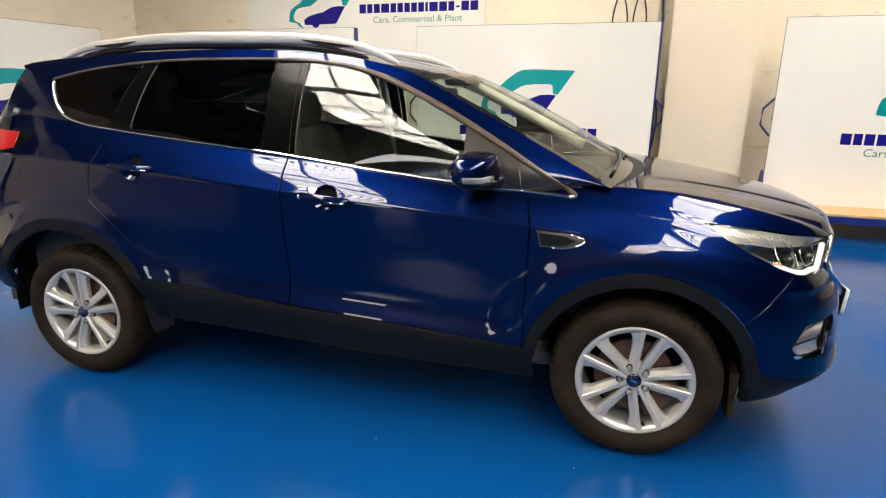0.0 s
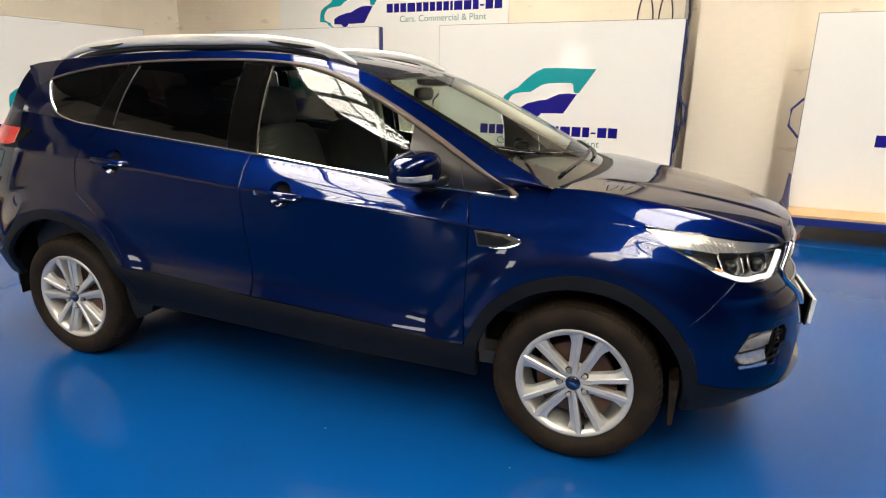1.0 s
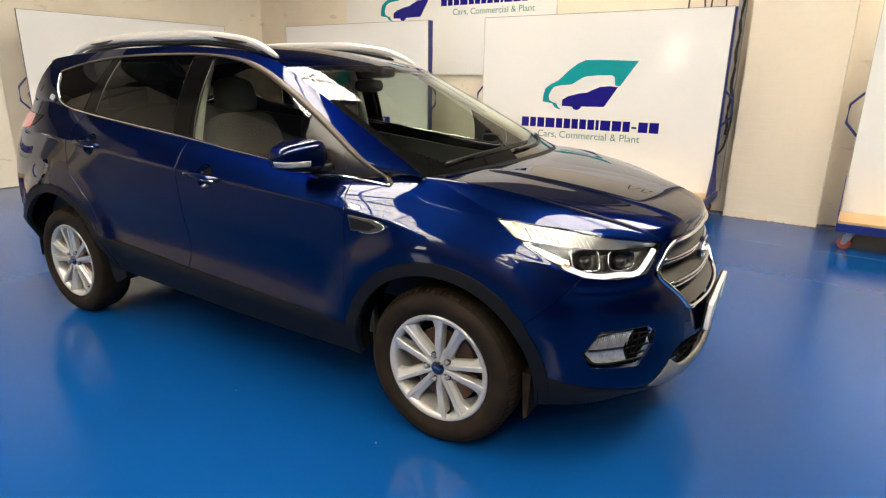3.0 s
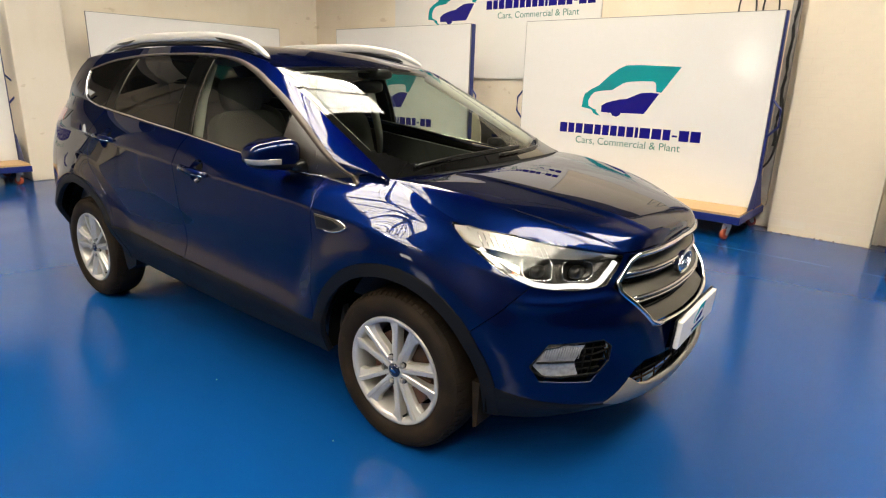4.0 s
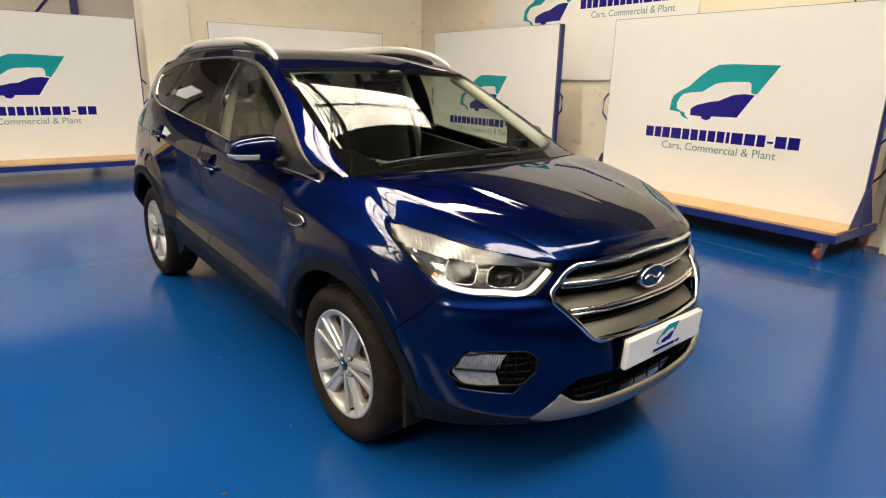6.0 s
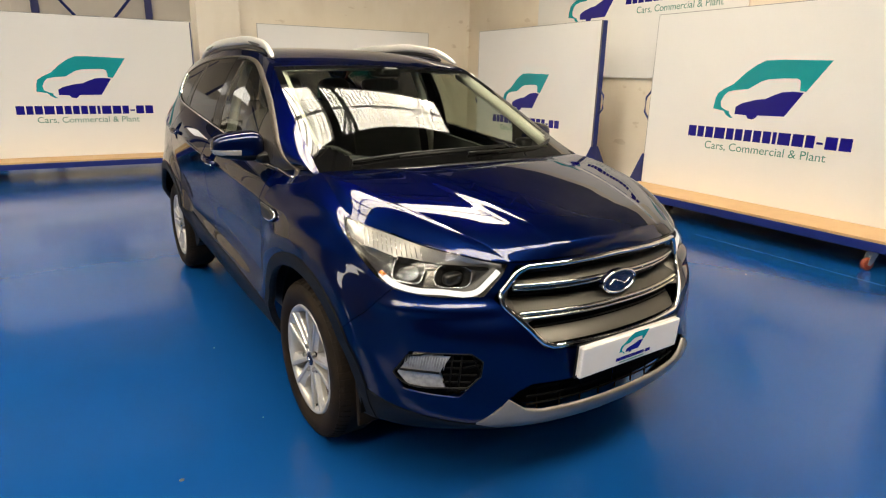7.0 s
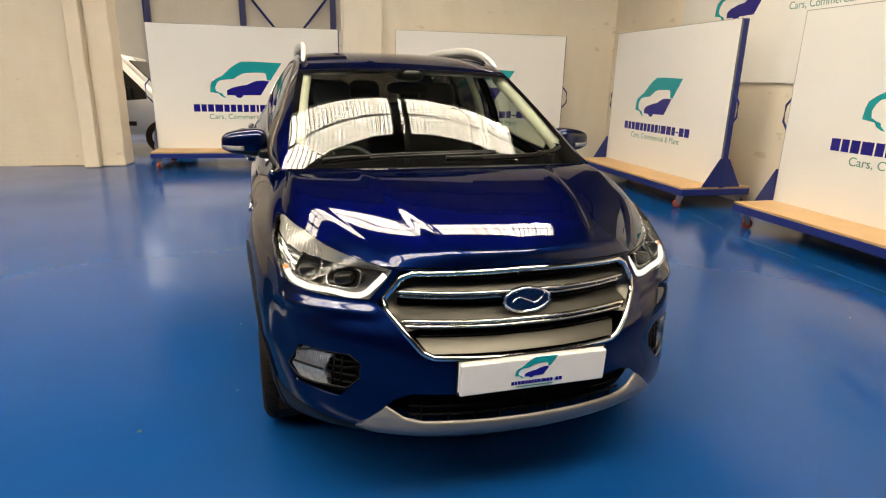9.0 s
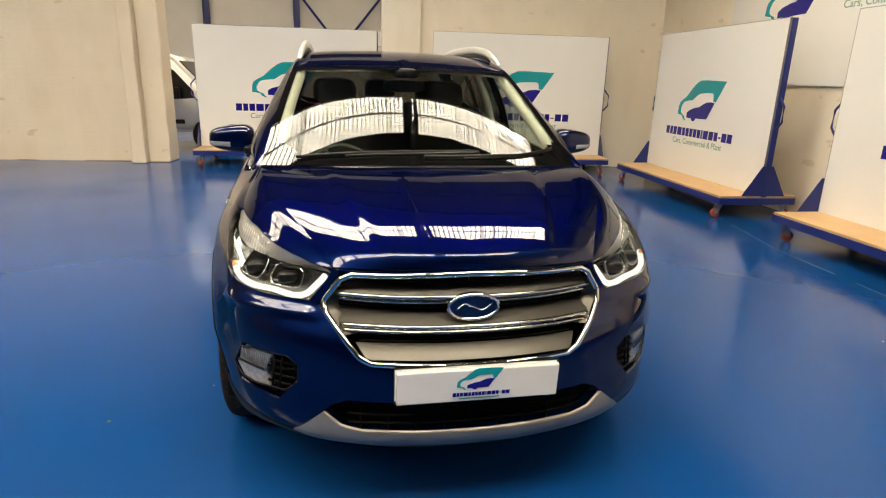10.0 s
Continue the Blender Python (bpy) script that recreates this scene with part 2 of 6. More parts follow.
PLATE_WHITE = mat("plate_white", (0.78, 0.76, 0.72), 0.22, var=0.1, scale=6)
BADGE_BLUE = mat("badge_blue", (0.003, 0.005, 0.024), 0.15, coat=1.0)
SEAT = mat("dark_seat_cloth", (0.075, 0.072, 0.067), 0.85, var=0.3, scale=9, bump=0.3, bump_scale=300)
LINING = mat("pale_headliner", (0.66, 0.63, 0.56), 0.85, var=0.15, scale=4, bump=0.1, bump_scale=300)
DASH = mat("dashboard_black", (0.055, 0.055, 0.053), 0.55, bump=0.2, bump_scale=400, var=0.2)
VAN_WHITE = mat("white_van_paint", (0.72, 0.72, 0.70), 0.25, coat=0.8, var=0.1, scale=2)
VAN_GLASS = mat("dark_van_glass", (0.010, 0.011, 0.012), 0.08, spec=0.3)
CLADDING_WHITE = mat("white_profiled_sheet", (0.76, 0.71, 0.64), 0.45, var=0.3, scale=1.5, tint=(0.6, 0.56, 0.5))


# ---- mesh tools ----
def part(name, bm, material, parent=None, label="", smooth=False, m=None):
    me = bpy.data.meshes.new(name)
    bm.to_mesh(me)
    bm.free()
    if smooth:
        me.polygons.foreach_set("use_smooth", [True] * len(me.polygons))
    me.materials.append(material)
    stored = me.attributes.get("smooth_normal")
    if stored and smooth:
        vec = np.zeros(len(me.vertices) * 3, np.float32)
        stored.data.foreach_get("vector", vec)
        me.normals_split_custom_set_from_vertices(vec.reshape(-1, 3).tolist())
        me.attributes.remove(me.attributes["smooth_normal"])
    ob = new(name, me)
    if parent:
        ob.parent = parent
    if m is not None:
        ob.matrix_basis = m
    if label:
        tagged(ob, label)
    return ob


def thing(name, label, category, group="", kind="", m=None):
    ob = new(name)
    ob.empty_display_size = 0.1
    if m is not None:
        ob.matrix_basis = m
    return tagged(ob, label, category, group, kind)


def box(bm, x0, x1, y0, y1, z0, z1, bevel=0.0):
    vs = [bm.verts.new((x, y, z)) for x in (x0, x1) for y in (y0, y1) for z in (z0, z1)]
    fs = [bm.faces.new([vs[i] for i in f]) for f in ((0, 1, 3, 2), (4, 6, 7, 5), (0, 4, 5, 1), (2, 3, 7, 6), (0, 2, 6, 4), (1, 5, 7, 3))]
    if bevel:
        es = list({e for f in fs for e in f.edges})
        bmesh.ops.bevel(bm, geom=es, offset=bevel, segments=2, profile=0.5, affect="EDGES")
    return bm


def new_box(*a, **k):
    return box(bmesh.new(), *a, **k)


def prism(poly, axis, a, b, bm=None):
    """A flat outline swept along an axis from a to b. For x the outline is (y, z), for y (x, z), for z (x, y)."""
    bm = bm or bmesh.new()
    put = {"x": lambda p, k: (k, p[0], p[1]), "y": lambda p, k: (p[0], k, p[1]), "z": lambda p, k: (p[0], p[1], k)}[axis]
    lo = [bm.verts.new(put(p, a)) for p in poly]
    hi = [bm.verts.new(put(p, b)) for p in poly]
    n = len(poly)
    bm.faces.new(lo)
    bm.faces.new(hi[::-1])
    for i in range(n):
        bm.faces.new((lo[i], hi[i], hi[(i + 1) % n], lo[(i + 1) % n]))
    bmesh.ops.recalc_face_normals(bm, faces=bm.faces[:])
    return bm


def lathe(profile, n=32, axis="y", bm=None, closed=False):
    """Turns a profile of (radius, distance along the axis) round the axis."""
    bm = bm or bmesh.new()
    rings = []
    for r, d in profile:
        ring = []
        for i in range(n):
            a = 2 * math.pi * i / n
            c, s = r * math.cos(a), r * math.sin(a)
            ring.append(bm.verts.new({"y": (c, d, s), "z": (c, s, d), "x": (d, c, s)}[axis]))
        rings.append(ring)
    pairs = list(zip(rings, rings[1:])) + ([(rings[-1], rings[0])] if closed else [])
    for a, b in pairs:
        for i in range(n):
            bm.faces.new((a[i], a[(i + 1) % n], b[(i + 1) % n], b[i]))
    if not closed:
        for ring in (rings[0], rings[-1]):
            bm.faces.new(ring)
    bmesh.ops.recalc_face_normals(bm, faces=bm.faces[:])
    return bm


def tube(points, radius, n=8, bm=None, flat=1.0, closed=False):
    """A round (or flattened) tube along points."""
    bm = bm or bmesh.new()
    pts = [Vector(p) for p in points]
    rings = []
    up = Vector((0, 0, 1))
    for i, p in enumerate(pts):
        a, b = pts[max(i - 1, 0)], pts[min(i + 1, len(pts) - 1)]
        if closed:
            a, b = pts[i - 1], pts[(i + 1) % len(pts)]
        d = (b - a).normalized()
        s = d.cross(up)
        s = s.normalized() if s.length > 0.05 else Vector((1, 0, 0))
        w = s.cross(d).normalized()
        r = radius[i] if isinstance(radius, (list, tuple)) else radius
        rings.append([bm.verts.new(p + s * r * math.cos(2 * math.pi * k / n) + w * r * flat * math.sin(2 * math.pi * k / n)) for k in range(n)])
    for a, b in list(zip(rings, rings[1:])) + ([(rings[-1], rings[0])] if closed else []):
        for k in range(n):
            bm.faces.new((a[k], a[(k + 1) % n], b[(k + 1) % n], b[k]))
    if not closed:
        bm.faces.new(rings[0])
        bm.faces.new(rings[-1])
    bmesh.ops.recalc_face_normals(bm, faces=bm.faces[:])
    return bm


def spline(points, n):
    """Catmull-Rom curve through points, n places evenly spaced along it."""
    P = np.array(points, float)
    if len(P) == 2:
        return P[0] + (P[1] - P[0]) * np.linspace(0, 1, n)[:, None]
    d = np.maximum(np.linalg.norm(np.diff(P, axis=0), axis=1), 1e-6)
    k = np.concatenate([[0], np.cumsum(d)])
    tang = np.zeros_like(P)
    for i in range(len(P)):
        if 0 < i < len(P) - 1:
            a, b = d[i - 1], d[i]
            tang[i] = ((P[i] - P[i - 1]) / a * b + (P[i + 1] - P[i]) / b * a) / (a + b)
    tang[0], tang[-1] = 2 * (P[1] - P[0]) / d[0] - tang[1], 2 * (P[-1] - P[-2]) / d[-1] - tang[-2]
    fine = []
    for i in range(len(P) - 1):
        s = np.linspace(0, 1, 24, endpoint=i == len(P) - 2)[:, None]
        h = d[i]
        fine.append((2 * s**3 - 3 * s**2 + 1) * P[i] + (s**3 - 2 * s**2 + s) * h * tang[i] + (-2 * s**3 + 3 * s**2) * P[i + 1] + (s**3 - s**2) * h * tang[i + 1])
    F = np.vstack(fine)
    L = np.concatenate([[0], np.cumsum(np.linalg.norm(np.diff(F, axis=0), axis=1))])
    q = np.linspace(0, L[-1], n)
    return np.stack([np.interp(q, L, F[:, j]) for j in range(P.shape[1])], 1)


def sheet(grid, bm=None):
    """Quads over a grid of places (rows x columns x 3)."""
    bm = bm or bmesh.new()
    vs = [[bm.verts.new(p) for p in row] for row in grid]
    for a, b in zip(vs, vs[1:]):
        for i in range(len(a) - 1):
            bm.faces.new((a[i], a[i + 1], b[i + 1], b[i]))
    return bm


def take(bm, faces):
    """Lifts faces out of a mesh into a new one."""
    out = bmesh.new()
    vs = {}
    lay = bm.verts.layers.float_vector.get("smooth_normal")
    lay2 = out.verts.layers.float_vector.new("smooth_normal") if lay else None
    for f in faces:
        for v in f.verts:
            if v not in vs:
                vs[v] = out.verts.new(v.co)
                if lay:
                    vs[v][lay2] = v[lay]
        out.faces.new([vs[v] for v in f.verts])
    bmesh.ops.remove_doubles(out, verts=out.verts[:], dist=0.0005)
    bmesh.ops.delete(bm, geom=faces, context="FACES")
    bmesh.ops.delete(bm, geom=[v for v in bm.verts if not v.link_faces], context="VERTS")
    return out


def write(text, size, material, parent, name, m, width=None, depth=0.002):
    """Letters as thin meshes, one a word, in the built-in font."""
    cu = bpy.data.curves.new(name, "FONT")
    cu.body, cu.size, cu.extrude, cu.align_x = text, size, depth, "CENTER"
    tmp = bpy.data.objects.new(name, cu)
    scene.collection.objects.link(tmp)
    bpy.context.view_layer.update()
    me = bpy.data.meshes.new_from_object(tmp.evaluated_get(bpy.context.evaluated_depsgraph_get()))
    k = width / max(tmp.dimensions.x, 1e-6) if width else 1.0
    scene.collection.objects.unlink(tmp)
    bpy.data.objects.remove(tmp)
    me.transform(Matrix.Diagonal((k, 1, 1, 1)))
    me.materials.clear()
    me.materials.append(material)
    whole = bmesh.new()
    whole.from_mesh(me)
    bpy.data.meshes.remove(me)
    xs = sorted({round(v.co.x, 5) for v in whole.verts})
    ends = [b for a, b in zip(xs, xs[1:]) if b - a > size * .17] + [xs[-1] + 1]
    first = xs[0]
    for last in ends:
        word = take(whole, [f for f in whole.faces if first - 1e-4 <= f.calc_center_median().x < last - 1e-4])
        part(name, word, material, parent, m=m)
        first = last


# ---- the hall ----
def structure(name, bm, material, label, category, smooth=False):
    ob = part(name, bm, material, None, smooth=smooth, m=ROOM)
    return tagged(ob, label, category, kind="structure")


bm = new_box(-19, 17.5, -12.6, 5.3, -0.25, 0)
structure("floor", bm, FLOOR, "glossy bright blue epoxy resin floor with scuffs", "floor")

WIN_A, WIN_B = -3.35, -2.35
# back wall with its pilasters
structure("wall_north", new_box(-7.0, 17.2, 4.925, 5.25, 0, 3.5), CREAM, "cream painted brick wall of the hall", "wall")
# unseen upper part split off and darkened, so the floor mirrors less cream
structure("wall_north_upper", new_box(-7.0, 17.2, 4.925, 5.25, 3.5, 7.6), DARKENED_WALL, "unseen upper wall, darkened to dim its reflection in the floor", "wall")
structure("wall_east", new_box(17.2, 17.5, -12.6, 5.25, 0, 7.6), DARKENED_WALL, "unseen closing wall, darkened to keep reflections on the car dark", "wall")
bm = new_box(-19, WIN_A, -12.6, -12.3, 0, 7.6)
box(bm, WIN_B, 17.2, -12.6, -12.3, 0, 7.6)
box(bm, WIN_A, WIN_B, -12.6, -12.3, 0, 1.5)
box(bm, WIN_A, WIN_B, -12.6, -12.3, 3.0, 7.6)
structure("wall_south", bm, SOUTH_WALL, "unseen end wall, darkened to keep reflections on the car dark", "wall")
t = thing("window_1", "bright daylit window in the wall closing the hall", "window", kind="structure", m=ROOM)
part("pane", new_box(WIN_A, WIN_B, -12.47, -12.45, 1.5, 3.0), DAY_PANE, t)
bm = bmesh.new()
for u in (WIN_A, WIN_B - .06):
    box(bm, u, u + .06, -12.44, -12.40, 1.5, 3.0)
part("frame", bm, NAVY_STEEL, t)
# wall towards the next bay, with an opening between two pillars
structure("wall_west", new_box(-6.95, -6.60, 0.64, 4.925, 0, 7.6), CREAM_SMOOTH, "cream painted smooth wall beside the opening", "wall")
structure("wall_west_b", new_box(-6.95, -6.58, -12.3, -4.09, 0, 7.6), CREAM_DIMMED, "cream painted brick wall beside the opening", "wall")
structure("lintel", new_box(-6.95, -6.58, -4.09, 0.64, 4.3, 7.6), CREAM_SMOOTH, "cream wall over the wide opening", "wall")
bm = new_box(-6.95, -6.35, -4.10, -3.88, 0, 4.6, bevel=0.02)
box(bm, -6.95, -6.50, -3.88, -3.53, 0, 4.6, bevel=0.02)
bmesh.ops.subdivide_edges(bm, edges=[e for e in bm.edges if abs(e.verts[0].co.z - e.verts[1].co.z) > 2], cuts=70, use_grid_fill=True)
for v in bm.verts:
    p = Vector((v.co.x * 3, v.co.y * 3, v.co.z * 2.2))
    k = 0.012 * noise.noise(p) + 0.006 * noise.noise(p * 4.3)
    v.co.y += k
    v.co.x += k * 0.6 + 0.016 * max(0, 1 - v.co.z / .16) * (v.co.x > -6.7)
structure("pillar_1", bm, CREAM_DIMMED, "cream painted brick pillar with a worn corner at the opening", "pillar")
bm = new_box(-7.0, -6.42, 0.0, 0.64, 0, 4.6, bevel=0.012)
structure("pillar_2", bm, CREAM_SMOOTH, "cream rendered pillar at the opening", "pillar")
# tall white cabinet behind the board in the opening
t = thing("tall_cabinet", "tall white cabinet standing behind the pillar in the next bay", "cabinet", m=pose(-7.30, .56, 0))
part("body", new_box(-.22, .22, -.20, .20, .06, 1.990, bevel=.006), VAN_WHITE, t, "white cabinet body")
part("top_box", new_box(-.22, .22, -.20, .20, 2.000, 2.245, bevel=.012), VAN_WHITE, t, "white top box")
part("plinth", new_box(-.20, .20, -.18, .18, 0, .058), BLACK_PLASTIC, t, "black plinth")
part("band", new_box(.2205, .226, -.19, .19, .70, .745, bevel=.002), BLACK_PLASTIC, t, "black band")
# the next bay
bm = new_box(-18.6, -18.3, -12.3, -7.0, 0, 7.6)
box(bm, -18.6, -18.3, -5.9, 5.25, 0, 7.6)
box(bm, -18.6, -18.3, -7.0, -5.9, 0, 4.7)
box(bm, -18.6, -18.3, -7.0, -5.9, 6.0, 7.6)
structure("wall_far", bm, CLADDING_WHITE, "off-white profiled sheet wall of the next bay", "wall")
bm = bmesh.new()
for k in range(86):
    v = -12.2 + k * 0.2
    if not -7.1 < v < -5.8:
        box(bm, -18.30, -18.29, v, v + 0.07, 0.02, 5.4)
structure("wall_far_ribs", bm, CLADDING_WHITE, "ribs of the off-white profiled sheet wall", "wall")
t = thing("window_2", "bright daylit window high in the far wall", "window", kind="structure", m=ROOM)
part("pane", new_box(-18.46, -18.44, -7.0, -5.9, 4.7, 6.0), SKY_PANE, t)
structure("wall_far_side", new_box(-18.3, -7.0, 4.925, 5.25, 0, 7.6), CREAM_SMOOTH, "cream wall closing the next bay", "wall")

# floor joint
bm = bmesh.new()
rng = random.Random(4)
for i in range(60):
    x = -6.3 + i * 0.22
    if rng.random() < 0.93:
        w = 0.006 + 0.006 * rng.random()
        v = 3.67 + max(0.0, -1.2 - x) * 0.16 + 0.006 * rng.random()
        box(bm, x, x + 0.22, v, v + w, 0.0, 0.0012)
structure("floor_line", bm, FLOOR_LINE, "worn pale line across the blue floor", "floor line")

# grimy joint where the painted walls meet the floor
bm = bmesh.new()
for a, b, along in ((-6.9, 1.5, "x"), (2.5, 9.0, "x"), (-9.5, -4.15, "y"), (0.7, 4.9, "y")):
    q = a
    while q < b:
        n = min(rng.uniform(.10, .45), b - q)
        d, h = rng.uniform(.003, .010), rng.uniform(.003, .012)
        if rng.random() < .8:
            if along == "x":
                box(bm, q, q + n, 4.925 - d, 4.9245, .0005, h)
            else:
                f = -6.58 if b < 0 else -6.60
                box(bm, f + .0005, f + d, q, q + n, .0005, h)
        q += n + .01
structure("floor_joint", bm, RUBBLE, "grimy brown joint between wall and floor", "joint")

# roof over the main hall: two slopes, daylit sheets on the one towards the opening
RIDGE_U, RIDGE_Z, EAVE_Z = 1.2, 7.2, 4.75


def roof_z(u):
    return RIDGE_Z - abs(u - RIDGE_U) * (RIDGE_Z - EAVE_Z) / 8.0


# the second band is unseen, set to suit the bright walls on its side
BANDS = ((-2.65, -1.20), (3.6, 5.4))
bm = bmesh.new()
for a, b in ((-7.0, BANDS[0][0]), (BANDS[0][1], RIDGE_U), (RIDGE_U, BANDS[1][0]), (BANDS[1][1], 9.2)):
    prism([(a, roof_z(a)), (b, roof_z(b)), (b, roof_z(b) + 0.12), (a, roof_z(a) + 0.12)], "y", -12.6, 5.3, bm)
box(bm, 9.2, 17.5, -12.6, 5.3, roof_z(9.2), roof_z(9.2) + 0.12)
for a, b in BANDS:
    prism([(a, roof_z(a)), (b, roof_z(b)), (b, roof_z(b) + 0.12), (a, roof_z(a) + 0.12)], "y", 3.62, 5.3, bm)
structure("ceiling", bm, ROOF_SHEET, "dark lined pitched roof of the hall", "ceiling")
# gap in the bay's roof for an added glowing band
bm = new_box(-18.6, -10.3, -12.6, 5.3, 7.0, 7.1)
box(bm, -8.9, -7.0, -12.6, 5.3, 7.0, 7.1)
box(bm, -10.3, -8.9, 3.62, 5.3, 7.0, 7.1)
structure("ceiling_bay", bm, ROOF_SHEET, "dark roof of the next bay", "ceiling")


def corrugated_glow():
    """Translucent sheet: each rib's bright and shaded flank is put into the glow, with uneven dirt."""
    nt = SKY_SHEET.node_tree
    em = nt.nodes["Emission"]
    tc = nt.nodes.new("ShaderNodeTexCoord")
    sep = nt.nodes.new("ShaderNodeSeparateXYZ")
    nt.links.new(tc.outputs["Object"], sep.inputs[0])

    def node(op, a, b):
        n = nt.nodes.new("ShaderNodeMath")
        n.operation = op
        for k, v in enumerate((a, b)):
            if isinstance(v, (int, float)):
                n.inputs[k].default_value = v
            elif v is not None:
                nt.links.new(v, n.inputs[k])
        return n.outputs[0]

    n1 = nt.nodes.new("ShaderNodeTexNoise")
    n1.noise_dimensions = "1D"
    n1.inputs["Scale"].default_value = 7.3
    n1.inputs["Detail"].default_value = 3.0
    nt.links.new(sep.outputs[1], n1.inputs["W"])
    # shading of the corrugation, painted into the glow as one dark line per rib
    saw = node("FRACT", node("MULTIPLY", sep.outputs[1], 1 / 0.104), None)
    rib = nt.nodes.new("ShaderNodeMapRange")
    rib.inputs["From Min"].default_value, rib.inputs["From Max"].default_value = 0.16, 0.34
    rib.inputs["To Min"].default_value, rib.inputs["To Max"].default_value = 0.02, 1.05
    nt.links.new(saw, rib.inputs["Value"])
    dirt = nt.nodes.new("ShaderNodeMapRange")
    dirt.inputs["From Min"].default_value, dirt.inputs["From Max"].default_value = 0.30, 0.55
    dirt.inputs["To Min"].default_value, dirt.inputs["To Max"].default_value = 0.35, 1.0
    nt.links.new(n1.outputs["Fac"], dirt.inputs["Value"])
    nt.links.new(node("MULTIPLY", node("MULTIPLY", rib.outputs[0], dirt.outputs[0]), SKYLIGHT), em.inputs[1])


corrugated_glow()
# the next bay's band is unseen, added to light it from behind the lintel
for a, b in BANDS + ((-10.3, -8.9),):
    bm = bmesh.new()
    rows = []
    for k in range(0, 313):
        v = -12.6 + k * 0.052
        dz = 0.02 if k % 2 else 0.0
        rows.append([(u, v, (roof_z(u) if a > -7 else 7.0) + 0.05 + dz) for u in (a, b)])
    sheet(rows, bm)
    structure("rooflight", bm, SKY_SHEET, "long band of white translucent corrugated roof sheets letting daylight in, the next bay's added unseen", "skylight")

# purlins and trusses under the roof
bm = bmesh.new()
for u in (-5.4, -4.0, BANDS[0][0], sum(BANDS[0]) / 2, BANDS[0][1], 0.0, 2.4, BANDS[1][0], BANDS[1][1], 7.2):
    w = 0.018 if u == sum(BANDS[0]) / 2 else 0.03
    box(bm, u - w, u + w, -12.3, 4.9, roof_z(u) - 0.10, roof_z(u) - 0.01)
structure("purlins", bm, STEEL_DARK, "dark steel purlins under the roof", "beam")
for v in (-11.4, -7.5, -3.55, 0.42, 4.3):
    bm = bmesh.new()
    for a, b in ((-6.95, RIDGE_U), (RIDGE_U, 9.2)):
        prism([(a, roof_z(a) - 0.28), (b, roof_z(b) - 0.28), (b, roof_z(b) - 0.11), (a, roof_z(a) - 0.11)], "y", v - 0.10, v + 0.10, bm)
    box(bm, -6.6, 9.1, v - 0.03, v + 0.03, EAVE_Z - 0.35, EAVE_Z - 0.27)
    for u in (-4.6, -3.0, -0.9, 1.2, 3.3, 5.4):
        tube([(u, v, EAVE_Z - 0.3), (u, v, roof_z(u) - 0.2)], 0.022, 6, bm)
        tube([(u, v, EAVE_Z - 0.3), (u + 1.6, v, roof_z(u + 1.6) - 0.2)], 0.02, 6, bm)
    structure("roof_truss", bm, STEEL_DARK, "dark steel roof truss", "truss")


def high_bay(u, v, z):
    t = thing("high_bay_lamp", "round white high-bay lamp hanging from the roof", "ceiling lamp", "lamps under the roof", m=ROOM @ pose(u, v, z))
    part("reflector", lathe([(0.06, 0.22), (0.10, 0.20), (0.20, 0.04), (0.21, 0.0), (0.19, 0.0), (0.09, 0.18)], 24, "z"), ZINC, t, smooth=True)
    part("diffuser", lathe([(0.185, 0.01), (0.17, -0.01), (0.02, -0.02)], 24, "z"), LAMP_GLOW, t, "glowing round lamp glass", smooth=True)
    part("suspension_rod", tube([(0, 0, 0.2), (0, 0, roof_z(u) - z - 0.05)], 0.012, 6), ZINC, t)
    return t


for u, v in ((-2.0, 2.9), (-2.0, -5.4), (4.5, -4.0)):
    high_bay(u, v, 5.5)

# steel posts and bracing in the next bay
for v in (-7.4, -5.7, -2.72, 0.25):
    t = thing("steel_post", "navy blue steel post against the far sheet wall", "steel post", "posts of the next bay", m=ROOM @ pose(-18.1, v, 0))
    bm = new_box(-0.08, 0.08, -0.10, -0.085, 0, 5.55)
    box(bm, -0.08, 0.08, 0.085, 0.10, 0, 5.55)
    box(bm, -0.008, 0.008, -0.085, 0.085, 0, 5.55)
    part("i_section", bm, NAVY_STEEL, t)
for a, b in ((-2.6, -0.6), (0.15, -1.9)):
    t = thing("cross_brace", "navy blue diagonal steel brace", "steel brace", "braces of the next bay", m=ROOM @ pose(-18.0, 0, 0))
    part("bar", tube([(0, a, 4.1), (0, b, 1.6)], 0.045, 6), NAVY_STEEL, t)

# cables and conduit on the back wall, behind the boards
t = thing("conduit", "grey vertical conduit with a black cable clipped to the wall", "conduit", m=ROOM)
part("channel", new_box(1.36, 1.44, 4.86, 4.924, 0.25, 4.6, bevel=0.006), GREY_PIPE, t)
bm = tube([(1.41 + 0.008 * math.sin(i * 1.9), 4.845, 0.9 + i * 0.1) for i in range(30)], 0.016, 6)
part("cable", bm, BLACK_CABLE, t)
t = thing("cable_loop", "black cable looped down the wall and behind the board", "cable", m=ROOM)
part("cable", tube(spline([(1.42, 4.84, 1.4), (1.45, 4.80, 0.95), (1.40, 4.78, 0.72), (1.28, 4.78, 0.60), (1.15, 4.80, 0.56)], 20), 0.012, 6), BLACK_CABLE, t)
